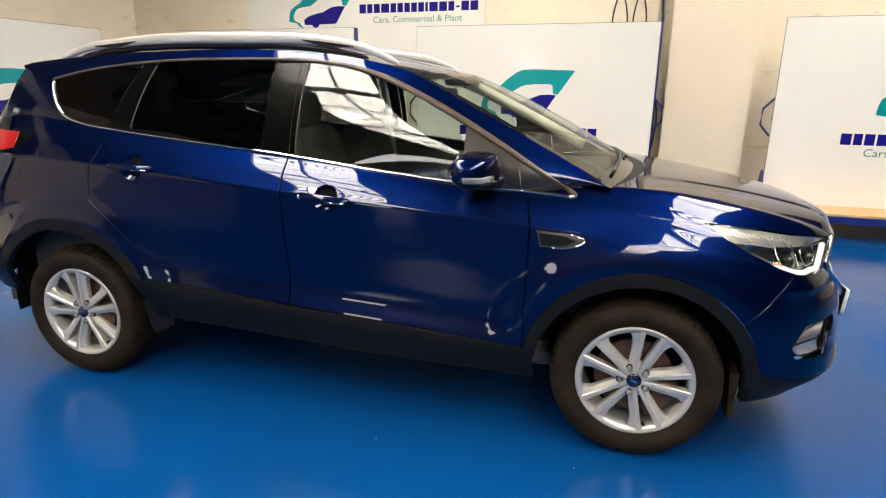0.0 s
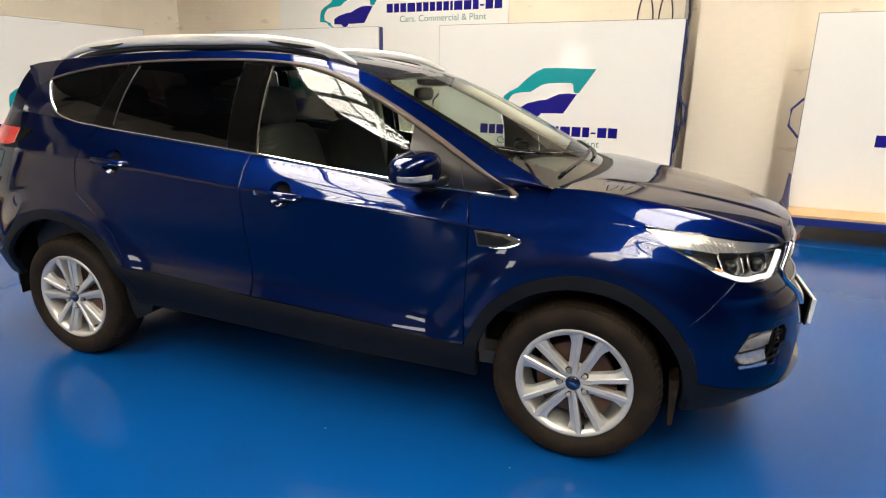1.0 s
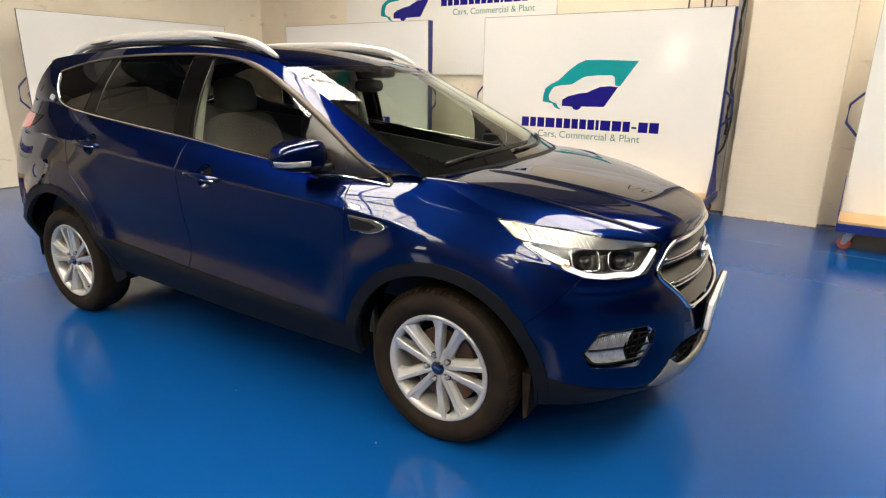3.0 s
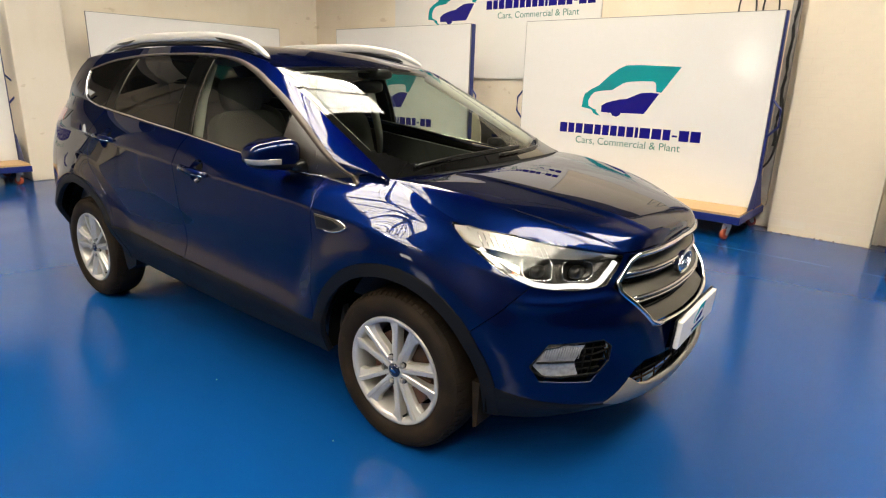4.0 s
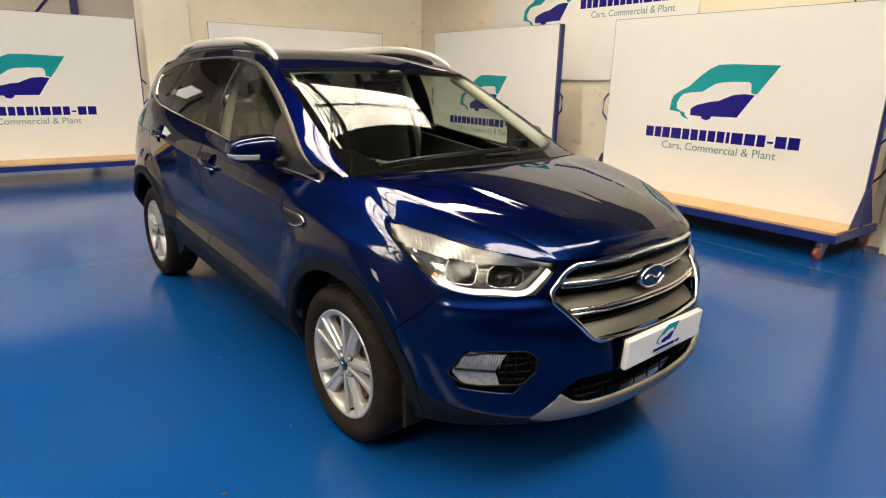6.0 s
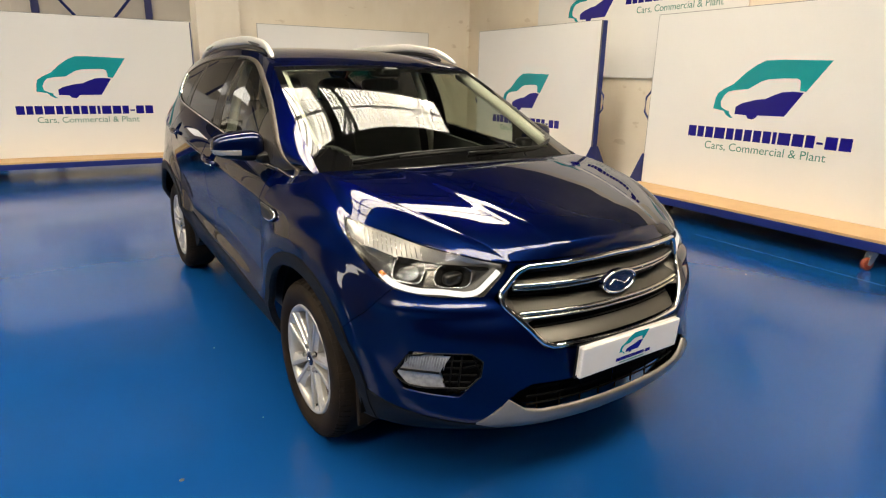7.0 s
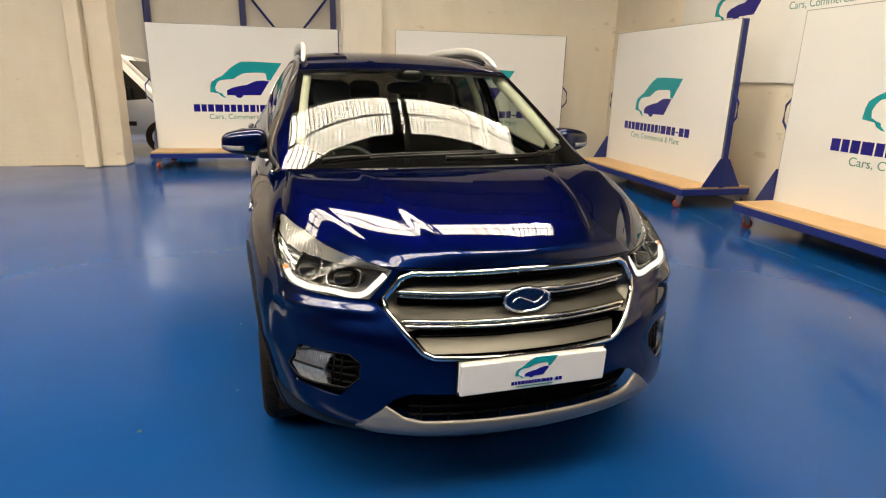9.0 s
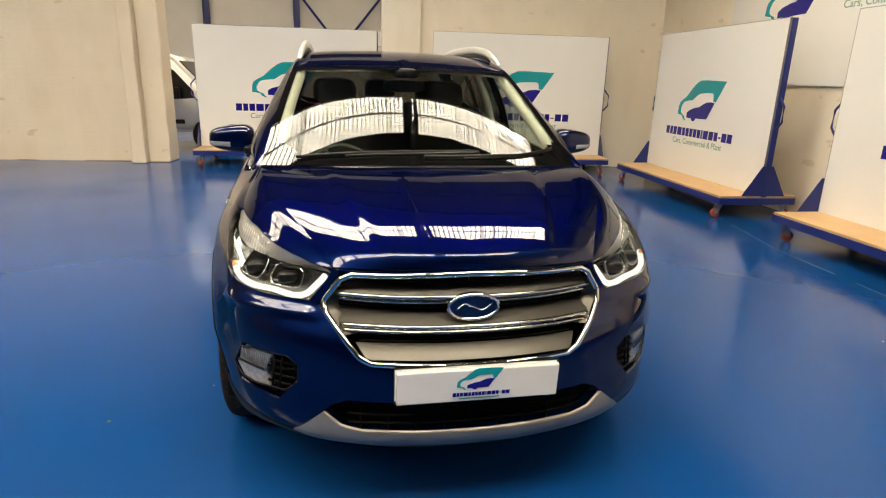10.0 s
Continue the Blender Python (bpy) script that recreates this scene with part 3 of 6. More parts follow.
for u, h in ((0.84, 0.16), (1.08, 0.14)):
    t = thing("cable_pair", "thin black cables bowed over the board", "cable", "cables over the board", m=ROOM)
    part("cable", tube(spline([(u, 4.90, 2.2), (u + 0.01, 4.88, 2.4), (u + h / 2, 4.87, 2.62), (u + h, 4.88, 2.4), (u + h + 0.01, 4.9, 2.2)], 20), 0.009, 6), BLACK_CABLE, t)
# pilaster on the back wall, behind the boards
pilaster = structure("pilaster", new_box(1.53, 2.45, 4.732, 4.925, 0, 7.2), CREAM_SMOOTH, "cream painted brick pilaster with chipped lower courses", "pilaster")

# crumbs of plaster along the foot of the pilaster
rng = random.Random(5)
bm = bmesh.new()
for k in range(70):
    r = rng.uniform(.003, .011)
    g = bmesh.ops.create_icosphere(bm, subdivisions=1, radius=r)["verts"]
    bmesh.ops.transform(bm, matrix=pose(rng.uniform(1.36, 2.62), 4.725 - abs(rng.gauss(0, .03)), r * .5, rng.uniform(0, 90), 0, rng.uniform(0, 90)), verts=g)
tagged(part("plaster_crumbs", bm, RUBBLE, None, m=ROOM), "brown crumbs of plaster along the foot of the pilaster", "debris", kind="stuff")

# small marks on the floor
for x, y, r, m_, what in ((.305, -1.036, .004, GREY_EDGE, "grey"), (1.14, -1.02, .0035, GREY_EDGE, "grey"), (1.13, 2.885, .006, GREY_EDGE, "grey"), (1.40, -1.41, .010, BLACK_CABLE, "dark")):
    bit = lathe([(r, 0.0), (r * .8, .002), (r * .2, .003)], 8, "z")
    for v in bit.verts:
        v.co.x *= 1.0 + .5 * noise.noise(v.co * 90)
    tagged(part("floor_speck", bit, m_, None, m=pose(x, y, 0, 0, 0, 40)), "tiny " + what + " speck lying on the blue floor", "debris", "specks on the floor")

# ---- the wheeled boards ----
TEAL_SHAPE = [(0.55, 0.29), (0.36, 0.01), (0.3, 0.02), (0.29, 0.11), (0.26, 0.13), (0.11, 0.13), (-0.03, 0.12), (-0.1, 0.1), (-0.23, 0.02), (-0.36, 0.01),
              (-0.45, -0.01), (-0.49, -0.05), (-0.52, -0.11), (-0.51, -0.17), (-0.45, -0.2), (-0.41, -0.21), (-0.4, -0.24), (-0.35, -0.28), (-0.39, -0.275),
              (-0.44, -0.25), (-0.47, -0.21), (-0.6, -0.19), (-0.59, -0.09), (-0.57, -0.03), (-0.5, 0.02), (-0.4, 0.07), (-0.27, 0.19), (-0.17, 0.26), (-0.08, 0.3), (0.09, 0.305)]
NAVY_SHAPE = [(0.34, 0.0), (0.19, -0.23), (-0.09, -0.235), (-0.1, -0.26), (-0.14, -0.28), (-0.19, -0.27), (-0.21, -0.24), (-0.34, -0.235), (-0.34, -0.16),
              (-0.27, -0.12), (-0.12, -0.08), (-0.03, -0.07), (0.03, -0.04), (0.13, 0.0), (0.24, 0.01)]
# widths of the sixteen plain blocks that stand for the trade name
BLOCKS = [0.105, 0.085, 0.098, 0.128, 0.088, 0.088, 0.085, 0.088, 0.088, 0.040, 0.128, 0.115, 0.088, 0.062, 0.112, 0.112]


def emblem(parent, cx, y, cz, k, label=True):
    part("teal_emblem", prism([(cx + k * a, cz + k * b) for a, b in TEAL_SHAPE], "y", y - 0.0015, y), TEAL_INK, parent, "teal car outline emblem")
    part("navy_emblem", prism([(cx + k * a, cz + k * b) for a, b in NAVY_SHAPE], "y", y - 0.0015, y), NAVY_INK, parent, "navy blue car emblem")


def name_blocks(parent, x0, x1, y, z0, h):
    gap = (x1 - x0) * 0.011
    k = (x1 - x0 - gap * (len(BLOCKS) - 1)) / sum(BLOCKS)
    x = x0
    for i, w in enumerate(BLOCKS):
        lo, hi = (z0 + h * 0.34, z0 + h * 0.52) if i == 13 else (z0, z0 + h)
        part("name_block", new_box(x, x + w * k, y - 0.0015, y, lo, hi), NAVY_INK, parent)
        x += w * k + gap


def castor(parent, x, y, turn):
    c = part("castor", lathe([(0.012, 0.17), (0.045, 0.168), (0.045, 0.160), (0.03, 0.150), (0.028, 0.13)], 16, "z"), ZINC, parent, "zinc swivel castor with a red wheel", m=pose(x, y, 0, 0, 0, turn))
    bm = bmesh.new()
    for s in (-1, 1):
        prism([(-0.03, 0.15), (0.035, 0.15), (0.055, 0.055), (0.03, 0.04), (0.01, 0.06)], "y", s * 0.026, s * 0.030, bm)
    part("fork", bm, ZINC, c)
    part("wheel", lathe([(0.020, -0.022), (0.048, -0.020), (0.054, -0.010), (0.054, 0.010), (0.048, 0.020), (0.020, 0.022)], 24, "y"), RED_WHEEL, c, "red rubber castor wheel", smooth=False, m=pose(0.035, 0, 0.054))


def wheeled_board(m, width, label, turns, dz=0.0, k=1.0, dx=0.0):
    """Its origin lies on the floor under the panel's middle; it faces -y."""
    t = thing("wheeled_board", label, "display board", "wheeled display boards", m=m)
    h = width / 2
    part("panel", new_box(-h, h, -0.012, 0.012, 0.275, 2.22, bevel=0.002), WHITEBOARD, t, "glossy white laminate panel")
    bm = bmesh.new()
    box(bm, -h - 0.002, h + 0.002, -0.0135, 0.014, 2.2205, 2.225)
    box(bm, -h - 0.0025, -h - 0.0005, -0.0135, 0.014, 0.28, 2.2202)
    box(bm, h + 0.0005, h + 0.0025, -0.0135, 0.014, 0.28, 2.2202)
    part("edge_trim", bm, GREY_EDGE, t, "thin grey edge strip")
    for s in (-1, 1):
        part("upright", new_box(s * h - s * 0.055 - 0.03, s * h - s * 0.055 + 0.045 * (s > 0) + 0.03, 0.0125, 0.075, 0.26, 2.22, bevel=0.004), NAVY_STEEL, t)
        part("gusset", prism([(-0.24, 0.275), (0.30, 0.275), (0.10, 0.62), (-0.03, 0.62)], "x", s * (h + 0.010), s * (h + 0.018)), NAVY_STEEL, t, "navy blue trapezoid gusset plate")
        e = s * h
        part("handle", tube([(e, 0.03, 1.40), (e + s * 0.10, 0.03, 1.29), (e + s * 0.105, 0.03, 1.12), (e, 0.03, 1.00)], 0.012, 8), NAVY_STEEL, t, "bent navy tube handle")
    part("rail", new_box(-h, h, 0.0125, 0.06, 1.16, 1.22, bevel=0.004), NAVY_STEEL, t)
    part("deck", new_box(-h - 0.01, h + 0.01, -0.50, 0.46, 0.250, 0.274, bevel=0.003), PLY, t, "plywood deck")
    for y in (-0.50, 0.40):
        part("frame_beam", new_box(-h - 0.02, h + 0.02, y - 0.005, y + 0.055, 0.172, 0.249, bevel=0.004), NAVY_STEEL, t)
    for x in (-h - 0.02, h - 0.04):
        part("frame_end", new_box(x, x + 0.06, -0.444, 0.394, 0.174, 0.2485, bevel=0.003), NAVY_STEEL, t)
    i = 0
    for x in (-h + 0.10, h - 0.10):
        for y in (-0.43, 0.39):
            castor(t, x, y, turns[i])
            i += 1
    emblem(t, dx, -0.0125, 1.40 + dz, k)
    name_blocks(t, dx - 0.875 * k, dx + 0.85 * k, -0.0125, 1.40 + dz - 0.503 * k, 0.118 * k)
    write("Cars, Commercial & Plant", 0.118 * k, GREEN_INK, t, "strapline_word", pose(dx, -0.0135, 1.40 + dz - 0.62 * k, 90), width=1.29 * k, depth=0.0008)
    return t


def board_at(tl, yaw, width, label, turns, **more):
    c, s = math.cos(radians(yaw)), math.sin(radians(yaw))
    return wheeled_board(pose(tl[0] + c * width / 2, tl[1] + s * width / 2, 0, 0, 0, yaw), width, label, turns, **more)


board_at((-1.205, 4.503), -3.25, 2.937, "white display board on a castored plywood deck before the brick wall", (70, 20, 250, 40))
board_at((-4.844, 4.624), -2.96, 2.79, "white display board on castors in the corner of the hall", (200, 90, 260, 30), dz=-0.125, k=0.945, dx=-0.085)
board_at((-6.09, 1.28), 84.3, 2.93, "white display board on castors beside the pillar", (140, 10, 280, 60), dz=-0.06, dx=0.03)
board_at((-6.80, -2.55), 86.5, 2.96, "white display board on castors standing in the wide opening", (250, 30, 120, 0), dz=-0.025)
board_at((2.955, 4.12), -3.6, 2.937, "white display board on castors beside the pilaster", (160, 300, 30, 80), dz=0.04, dx=0.08)

# sign fixed to the back wall
t = thing("wall_sign", "white sign panel with teal and navy car emblem on the wall", "sign", m=ROOM @ pose(-2.62, 4.92, 0))
part("panel", new_box(-1.84, 1.84, -0.022, 0.0, 1.52, 3.35, bevel=0.003), WHITEBOARD, t, "white sign panel")
emblem(t, -0.52, -0.0225, 2.56, 0.97)
name_blocks(t, 0.035, 1.75, -0.0225, 2.462, 0.118)
write("Cars, Commercial & Plant", 0.118, GREEN_INK, t, "strapline_word", pose(0.885, -0.0235, 2.335, 90), width=1.29, depth=0.0008)


# ---- the car ----
from mathutils.bvhtree import BVHTree


def spline_at(P, q, even=False):
    """Smooth curve through P, at places q counted in control points; even keeps its bend steady too."""
    P = np.array(P, float)
    d = np.maximum(np.linalg.norm(np.diff(P, axis=0), axis=1), 1e-6)
    T = np.zeros_like(P)
    for i in range(1, len(P) - 1):
        a, b = d[i - 1], d[i]
        T[i] = ((P[i] - P[i - 1]) / a * b + (P[i + 1] - P[i]) / b * a) / (a + b)
    T[0], T[-1] = (P[1] - P[0]) / d[0], (P[-1] - P[-2]) / d[-1]
    if even:
        n = len(P)
        M, R = np.eye(n), T.copy()
        for i in range(1, n - 1):
            a, b = 1 / d[i - 1], 1 / d[i]
            M[i, i - 1], M[i, i], M[i, i + 1] = a, 2 * (a + b), b
            R[i] = 3 * (a * a * (P[i] - P[i - 1]) + b * b * (P[i + 1] - P[i]))
        T = np.linalg.solve(M, R)
    out = []
    for x in q:
        i = min(int(x), len(P) - 2)
        s, h = x - i, d[i]
        out.append((2 * s**3 - 3 * s**2 + 1) * P[i] + (s**3 - 2 * s**2 + s) * h * T[i] + (-2 * s**3 + 3 * s**2) * P[i + 1] + (s**3 - s**2) * h * T[i + 1])
    return np.array(out)


def wrap(P):
    """Mirror a half belt line past both ends, so that it crosses the middle square."""
    P = [tuple(p) for p in P]
    return [(P[1][0], -P[1][1], P[1][2])] + P + [(P[-2][0], -P[-2][1], P[-2][2])]


# belt lines of the lower body's nearer half, from the tail's middle round to the nose's middle
SILL = [(-2.18, 0, .40), (-2.16, -.50, .40), (-2.02, -.72, .40), (-1.78, -.82, .40), (-1.345, -.85, .38), (-.85, -.845, .36), (-.16, -.845, .325), (.45, -.845, .30), (.92, -.845, .29),
        (1.345, -.85, .285), (1.66, -.835, .285), (1.82, -.78, .28), (2.03, -.55, .275), (2.14, -.25, .265), (2.16, 0, .265)]
CLAD = [(-2.24, 0, .55), (-2.22, -.50, .55), (-2.08, -.74, .55), (-1.80, -.865, .56), (-1.345, -.905, .58), (-.88, -.892, .555), (-.16, -.892, .50), (.45, -.892, .465), (.92, -.895, .435),
        (1.345, -.878, .41), (1.66, -.852, .39), (1.86, -.800, .37), (2.11, -.58, .345), (2.22, -.25, .335), (2.235, 0, .335)]
LOWER = [(-2.26, 0, .68), (-2.24, -.50, .68), (-2.10, -.745, .68), (-1.80, -.862, .69), (-1.345, -.897, .70), (-.85, -.880, .625), (-.16, -.868, .575), (.45, -.866, .542), (.92, -.876, .53),
         (1.345, -.866, .56), (1.66, -.846, .55), (1.90, -.782, .51), (2.12, -.55, .52), (2.235, -.25, .50), (2.25, 0, .50)]
WAIST = [(-2.22, 0, .90), (-2.20, -.50, .90), (-2.08, -.735, .90), (-1.80, -.855, .90), (-1.345, -.899, .89), (-.85, -.902, .86), (-.16, -.895, .83), (.45, -.892, .80), (.92, -.892, .775),
         (1.345, -.877, .76), (1.66, -.846, .73), (1.905, -.778, .68), (2.110, -.545, .67), (2.205, -.25, .66), (2.225, 0, .66)]
CREASE = [(-2.12, 0, 1.08), (-2.11, -.50, 1.08), (-2.02, -.70, 1.10), (-1.78, -.818, 1.12), (-1.345, -.885, 1.11), (-.85, -.911, 1.085), (-.16, -.907, 1.025), (.45, -.904, .985), (.92, -.897, .95),
          (1.345, -.867, .902), (1.66, -.832, .86), (1.884, -.764, .805), (2.06, -.512, .777), (2.16, -.25, .775), (2.18, 0, .775)]
BELT = [(-2.03, 0, 1.22), (-2.02, -.48, 1.22), (-1.94, -.655, 1.25), (-1.80, -.712, 1.292), (-1.345, -.775, 1.285), (-.85, -.795, 1.227), (-.16, -.800, 1.163), (.45, -.795, 1.095), (.92, -.780, 1.068),
        (1.20, -.733, 1.09), (1.56, -.765, .985), (1.86, -.640, .941), (2.085, -.44, .893), (2.145, -.25, .897), (2.16, 0, .90)]
SWELL = [0, 0, 0, 0, .003, .005, .008, .009, .010, .012, .012, .006, 0, 0, 0]     # rounds the shoulder of doors and wing
SHOULDER = [((a[0] + b[0]) / 2, (a[1] + b[1]) / 2 - k, (a[2] + b[2]) / 2 + k) for a, b, k in zip(CREASE, BELT, SWELL)]
LEVELS = [SILL, CLAD, LOWER, WAIST, CREASE, SHOULDER, BELT]

cols = []
mid = np.mean(np.array(LEVELS), axis=0)
for i in range(14):
    n = max(6, int(np.linalg.norm(mid[i + 1] - mid[i]) / 0.022))
    cols += [1 + i + k / n for k in range(n)]
cols.append(15.0)
LINES = [spline_at(wrap(L), cols, True) for L in LEVELS]
LOFT_V = np.concatenate([np.linspace(i, i + 1, 14 if i in (2, 3) else 9, endpoint=i == 5) for i in range(6)])
lower_grid = []
for c in range(len(cols)):
    P = [L[c] for L in LINES]
    soft = spline_at(P, LOFT_V)
    # along the doors the shoulder line is folded, further on it fades
    folded = np.vstack([spline_at(P[:5], LOFT_V[LOFT_V < 4]), spline_at(P[4:], LOFT_V[LOFT_V >= 4] - 4)])
    fold = max(min(1, max(0, (1.15 - P[4][0]) / .35)), .7 * min(1, max(0, (1.92 - P[4][0]) / .20))) * min(1, max(0, (P[4][0] + 2.05) / .2))
    lower_grid.append(soft + (folded - soft) * fold)
lower_grid = np.array(lower_grid).transpose(1, 0, 2)
# a lip on the bumper under the lamps
lip = 0.008 * np.exp(-((lower_grid[:, :, 2] - .742) / .018) ** 2) * np.clip((lower_grid[:, :, 0] - 1.80) / .08, 0, 1) * np.clip((-.47 - lower_grid[:, :, 1]) / .03, 0, 1)
lower_grid[:, :, 0] += lip
lower_grid[:, :, 1] -= lip * .6

# the arches flare out round the wheels
for hub, most in ((-1.345, .030), (1.345, .034)):
    r = np.hypot(lower_grid[:, :, 0] - hub, lower_grid[:, :, 2] - .337)
    q = np.clip((.65 - r) / .155, 0, 1)
    lower_grid[:, :, 1] -= most * q * q * (3 - 2 * q) * np.clip((-.70 - lower_grid[:, :, 1]) / .10, 0, 1) * np.clip((lower_grid[:, :, 2] - .42) / .15, 0, 1)


def curve_between(x0, x1, n):
    """The nearer belt line between two values of its station count."""
    return spline_at(wrap(BELT), np.linspace(1 + x0, 1 + x1, n), True)


def coons(c0, c1, d0, d1):
    """Patch between curves: c0, c1 run one way, d0, d1 join their starts and their ends."""
    n, m = len(c0), len(d0)
    s = np.linspace(0, 1, n)[None, :, None]
    t = np.linspace(0, 1, m)[:, None, None]
    return (1 - t) * c0[None] + t * c1[None] + (1 - s) * d0[:, None] + s * d1[:, None] - ((1 - s) * (1 - t) * c0[0] + s * (1 - t) * c0[-1] + (1 - s) * t * c1[0] + s * t * c1[-1])


HOOD_BACK = [(1.20, -.733, 1.09), (1.315, -.42, 1.100), (1.365, 0, 1.105)]
SCREEN_SIDE = np.array([(1.20, -.733, 1.09), (.98, -.706, 1.205), (.75, -.682, 1.323), (.55, -.655, 1.423), (.36, -.620, 1.515)])
side_y_of, side_z_of = np.polyfit(SCREEN_SIDE[:, 0], SCREEN_SIDE[:, 1], 2), np.polyfit(SCREEN_SIDE[:, 0], SCREEN_SIDE[:, 2], 3)


def screen_side(xs):
    """The windscreen pillar's line, as an even curve."""
    return np.stack([xs, np.polyval(side_y_of, xs), np.polyval(side_z_of, xs)], 1)


ROOF_EDGE = [tuple(p) for p in screen_side(np.linspace(1.20, .36, 8))] + [(.10, -.598, 1.580), (-.30, -.585, 1.617), (-.9, -.578, 1.617), (-1.45, -.560, 1.592), (-1.76, -.560, 1.562)]
SPOILER = [(-1.76, -.560, 1.562), (-1.84, -.35, 1.592), (-1.86, 0, 1.602)]

edge_all = spline(ROOF_EDGE, 240)
k_head = int(np.argmin(np.abs(edge_all[:, 0] - .36)))
N_WS = 40
screen_edge = screen_side(np.linspace(1.20, .36, N_WS))
mid_x = np.linspace(1.310, .455, N_WS)
screen_mid = np.stack([mid_x, mid_x * 0, np.polyval(np.polyfit([1.310, .885, .455], [1.106, 1.352, 1.535], 2), mid_x)], 1)


def bowed(edge, mid, n=40):
    """A line across the car from the edge to the middle, bent like a bow."""
    s = np.linspace(0, 1, n)[:, None]
    q = (1 - s) ** 2.0
    out = mid + (edge - mid) * q
    out[:, 1] = edge[1] * (1 - s[:, 0])
    return out


ws_grid = np.array([bowed(a, b) for a, b in zip(screen_edge, screen_mid)])
roof_grid = coons(ws_grid[-1], spline(SPOILER, 40), spline(edge_all[k_head:], 70), spline([(.455, 0, 1.535), (.1, 0, 1.612), (-.4, 0, 1.650), (-1.1, 0, 1.648), (-1.86, 0, 1.602)], 70))
belt_side = spline(curve_between(3.0, 9.0, 200), 150)
edge_side = spline(edge_all[::-1], 150)
bulge = np.linspace(0, 1, 36)
side_grid = np.array([belt_side * (1 - s) + edge_side * s + np.array([0, -0.030, 0]) * 4 * s * (1 - s) * np.minimum(1, np.linspace(8, 0, 150))[:, None] for s in bulge])
# the front door's glass stands a little straighter than the pillar line
ahead = np.clip(side_grid[:, :, 0] + .25, 0, .95)
side_grid[:, :, 1] -= .030 * ahead * np.clip(ahead / .2, 0, 1) * np.sin(math.pi * bulge)[:, None]
rear_grid = coons(curve_between(3.0, 0.0, 40), spline(SPOILER, 40), spline([BELT[3], (-1.78, -.665, 1.428), SPOILER[0]], 24), spline([BELT[0], (-1.95, 0, 1.42), SPOILER[2]], 24))

# bonnet: a fold runs along each side, and two raised ridges from the screen to the nose
HOOD_N, HOOD_M = 110, 96
hood_side = curve_between(9.0, 12.0, HOOD_M)
hood_fold = spline([(1.205, -.724, 1.0915), (1.40, -.700, 1.082), (1.55, -.665, 1.059), (1.70, -.62, 1.030), (1.85, -.555, .990), (1.98, -.492, .948), (2.045, -.460, .920), (2.083, -.442, .896)], HOOD_M)
hood_mid = spline([(1.365, 0, 1.105), (1.58, 0, 1.083), (1.85, 0, 1.040), (1.95, 0, 1.0185), (2.03, 0, .9965), (2.09, 0, .9745), (2.135, 0, .9555), (2.1535, 0, .9465), (2.1605, 0, .936), (2.162, 0, .90)], HOOD_M)
hood_top = coons(spline(HOOD_BACK, HOOD_N), curve_between(12.0, 14.0, HOOD_N), hood_fold, hood_mid)
for i in range(HOOD_M):
    t = i / (HOOD_M - 1)
    power = 1.9 + 4.0 * min(1.0, max(0.0, (t - .62) / .38)) ** 2
    reach = min(1.0, t / .10) * min(1.0, (1 - t) / .16)
    w = min(1.0, t / .06)
    for j in range(HOOD_N):
        s = j / (HOOD_N - 1)
        even = hood_fold[i][2] + (hood_mid[i][2] - hood_fold[i][2]) * (1 - (1 - s) ** power)
        rise = 1 / (1 + math.exp(-(s - .40 - .06 * t) / 0.014))
        hood_top[i, j, 2] = hood_top[i, j, 2] * (1 - w) + even * w + 0.007 * reach * (rise - .9 * s)
flank_rows = []
for i in range(HOOD_M):
    t = i / (HOOD_M - 1)
    q = np.array([0, .12, .25, .38, .50, .62, .72, .80, .86, .91, .945, .965, .98, .99])[:, None]
    line = hood_side[i] + (hood_fold[i] - hood_side[i]) * q
    line[:, 2] += .017 * math.sin(math.pi * t) * np.sin(math.pi * q[:, 0])
    flank_rows.append(line)
hood_grid = np.concatenate([np.array(flank_rows), hood_top], axis=1)


def half(grid):
    return sheet(grid)


def keep_normals(bm):
    """Stores the smooth normals, so that cut panels go on shading as one surface."""
    bm.normal_update()
    lay = bm.verts.layers.float_vector.new("smooth_normal")
    for v in bm.verts:
        n = v.normal.copy()
        if abs(v.co.y) < 1e-5:
            n.y = 0
            n.normalize()
        v[lay] = n
    return bm


def mirrored(bm):
    """The other half of a mesh, as a new mesh."""
    other = bm.copy()
    bmesh.ops.scale(other, vec=(1, -1, 1), verts=other.verts[:])
    bmesh.ops.reverse_faces(other, faces=other.faces[:])
    lay = other.verts.layers.float_vector.get("smooth_normal")
    if lay:
        for v in other.verts:
            v[lay] = (v[lay][0], -v[lay][1], v[lay][2])
    return other


def both_halves(bm):
    g = bmesh.ops.duplicate(bm, geom=bm.faces[:])["geom"]
    vs = [v for v in g if isinstance(v, bmesh.types.BMVert)]
    fs = [f for f in g if isinstance(f, bmesh.types.BMFace)]
    bmesh.ops.scale(bm, vec=(1, -1, 1), verts=vs)
    bmesh.ops.reverse_faces(bm, faces=fs)
    lay = bm.verts.layers.float_vector.get("smooth_normal")
    if lay:
        for v in vs:
            v[lay] = (v[lay][0], -v[lay][1], v[lay][2])
    bmesh.ops.remove_doubles(bm, verts=bm.verts[:], dist=0.0006)
    return bm


def outward(bm):
    """Turn every face away from the car's core."""
    bm.normal_update()
    for f in bm.faces:
        c = f.calc_center_median()
        core = Vector((min(max(c.x, -1.2), 1.3), 0, 0.75))
        if f.normal.dot(c - core) < 0:
            f.normal_flip()
    return bm


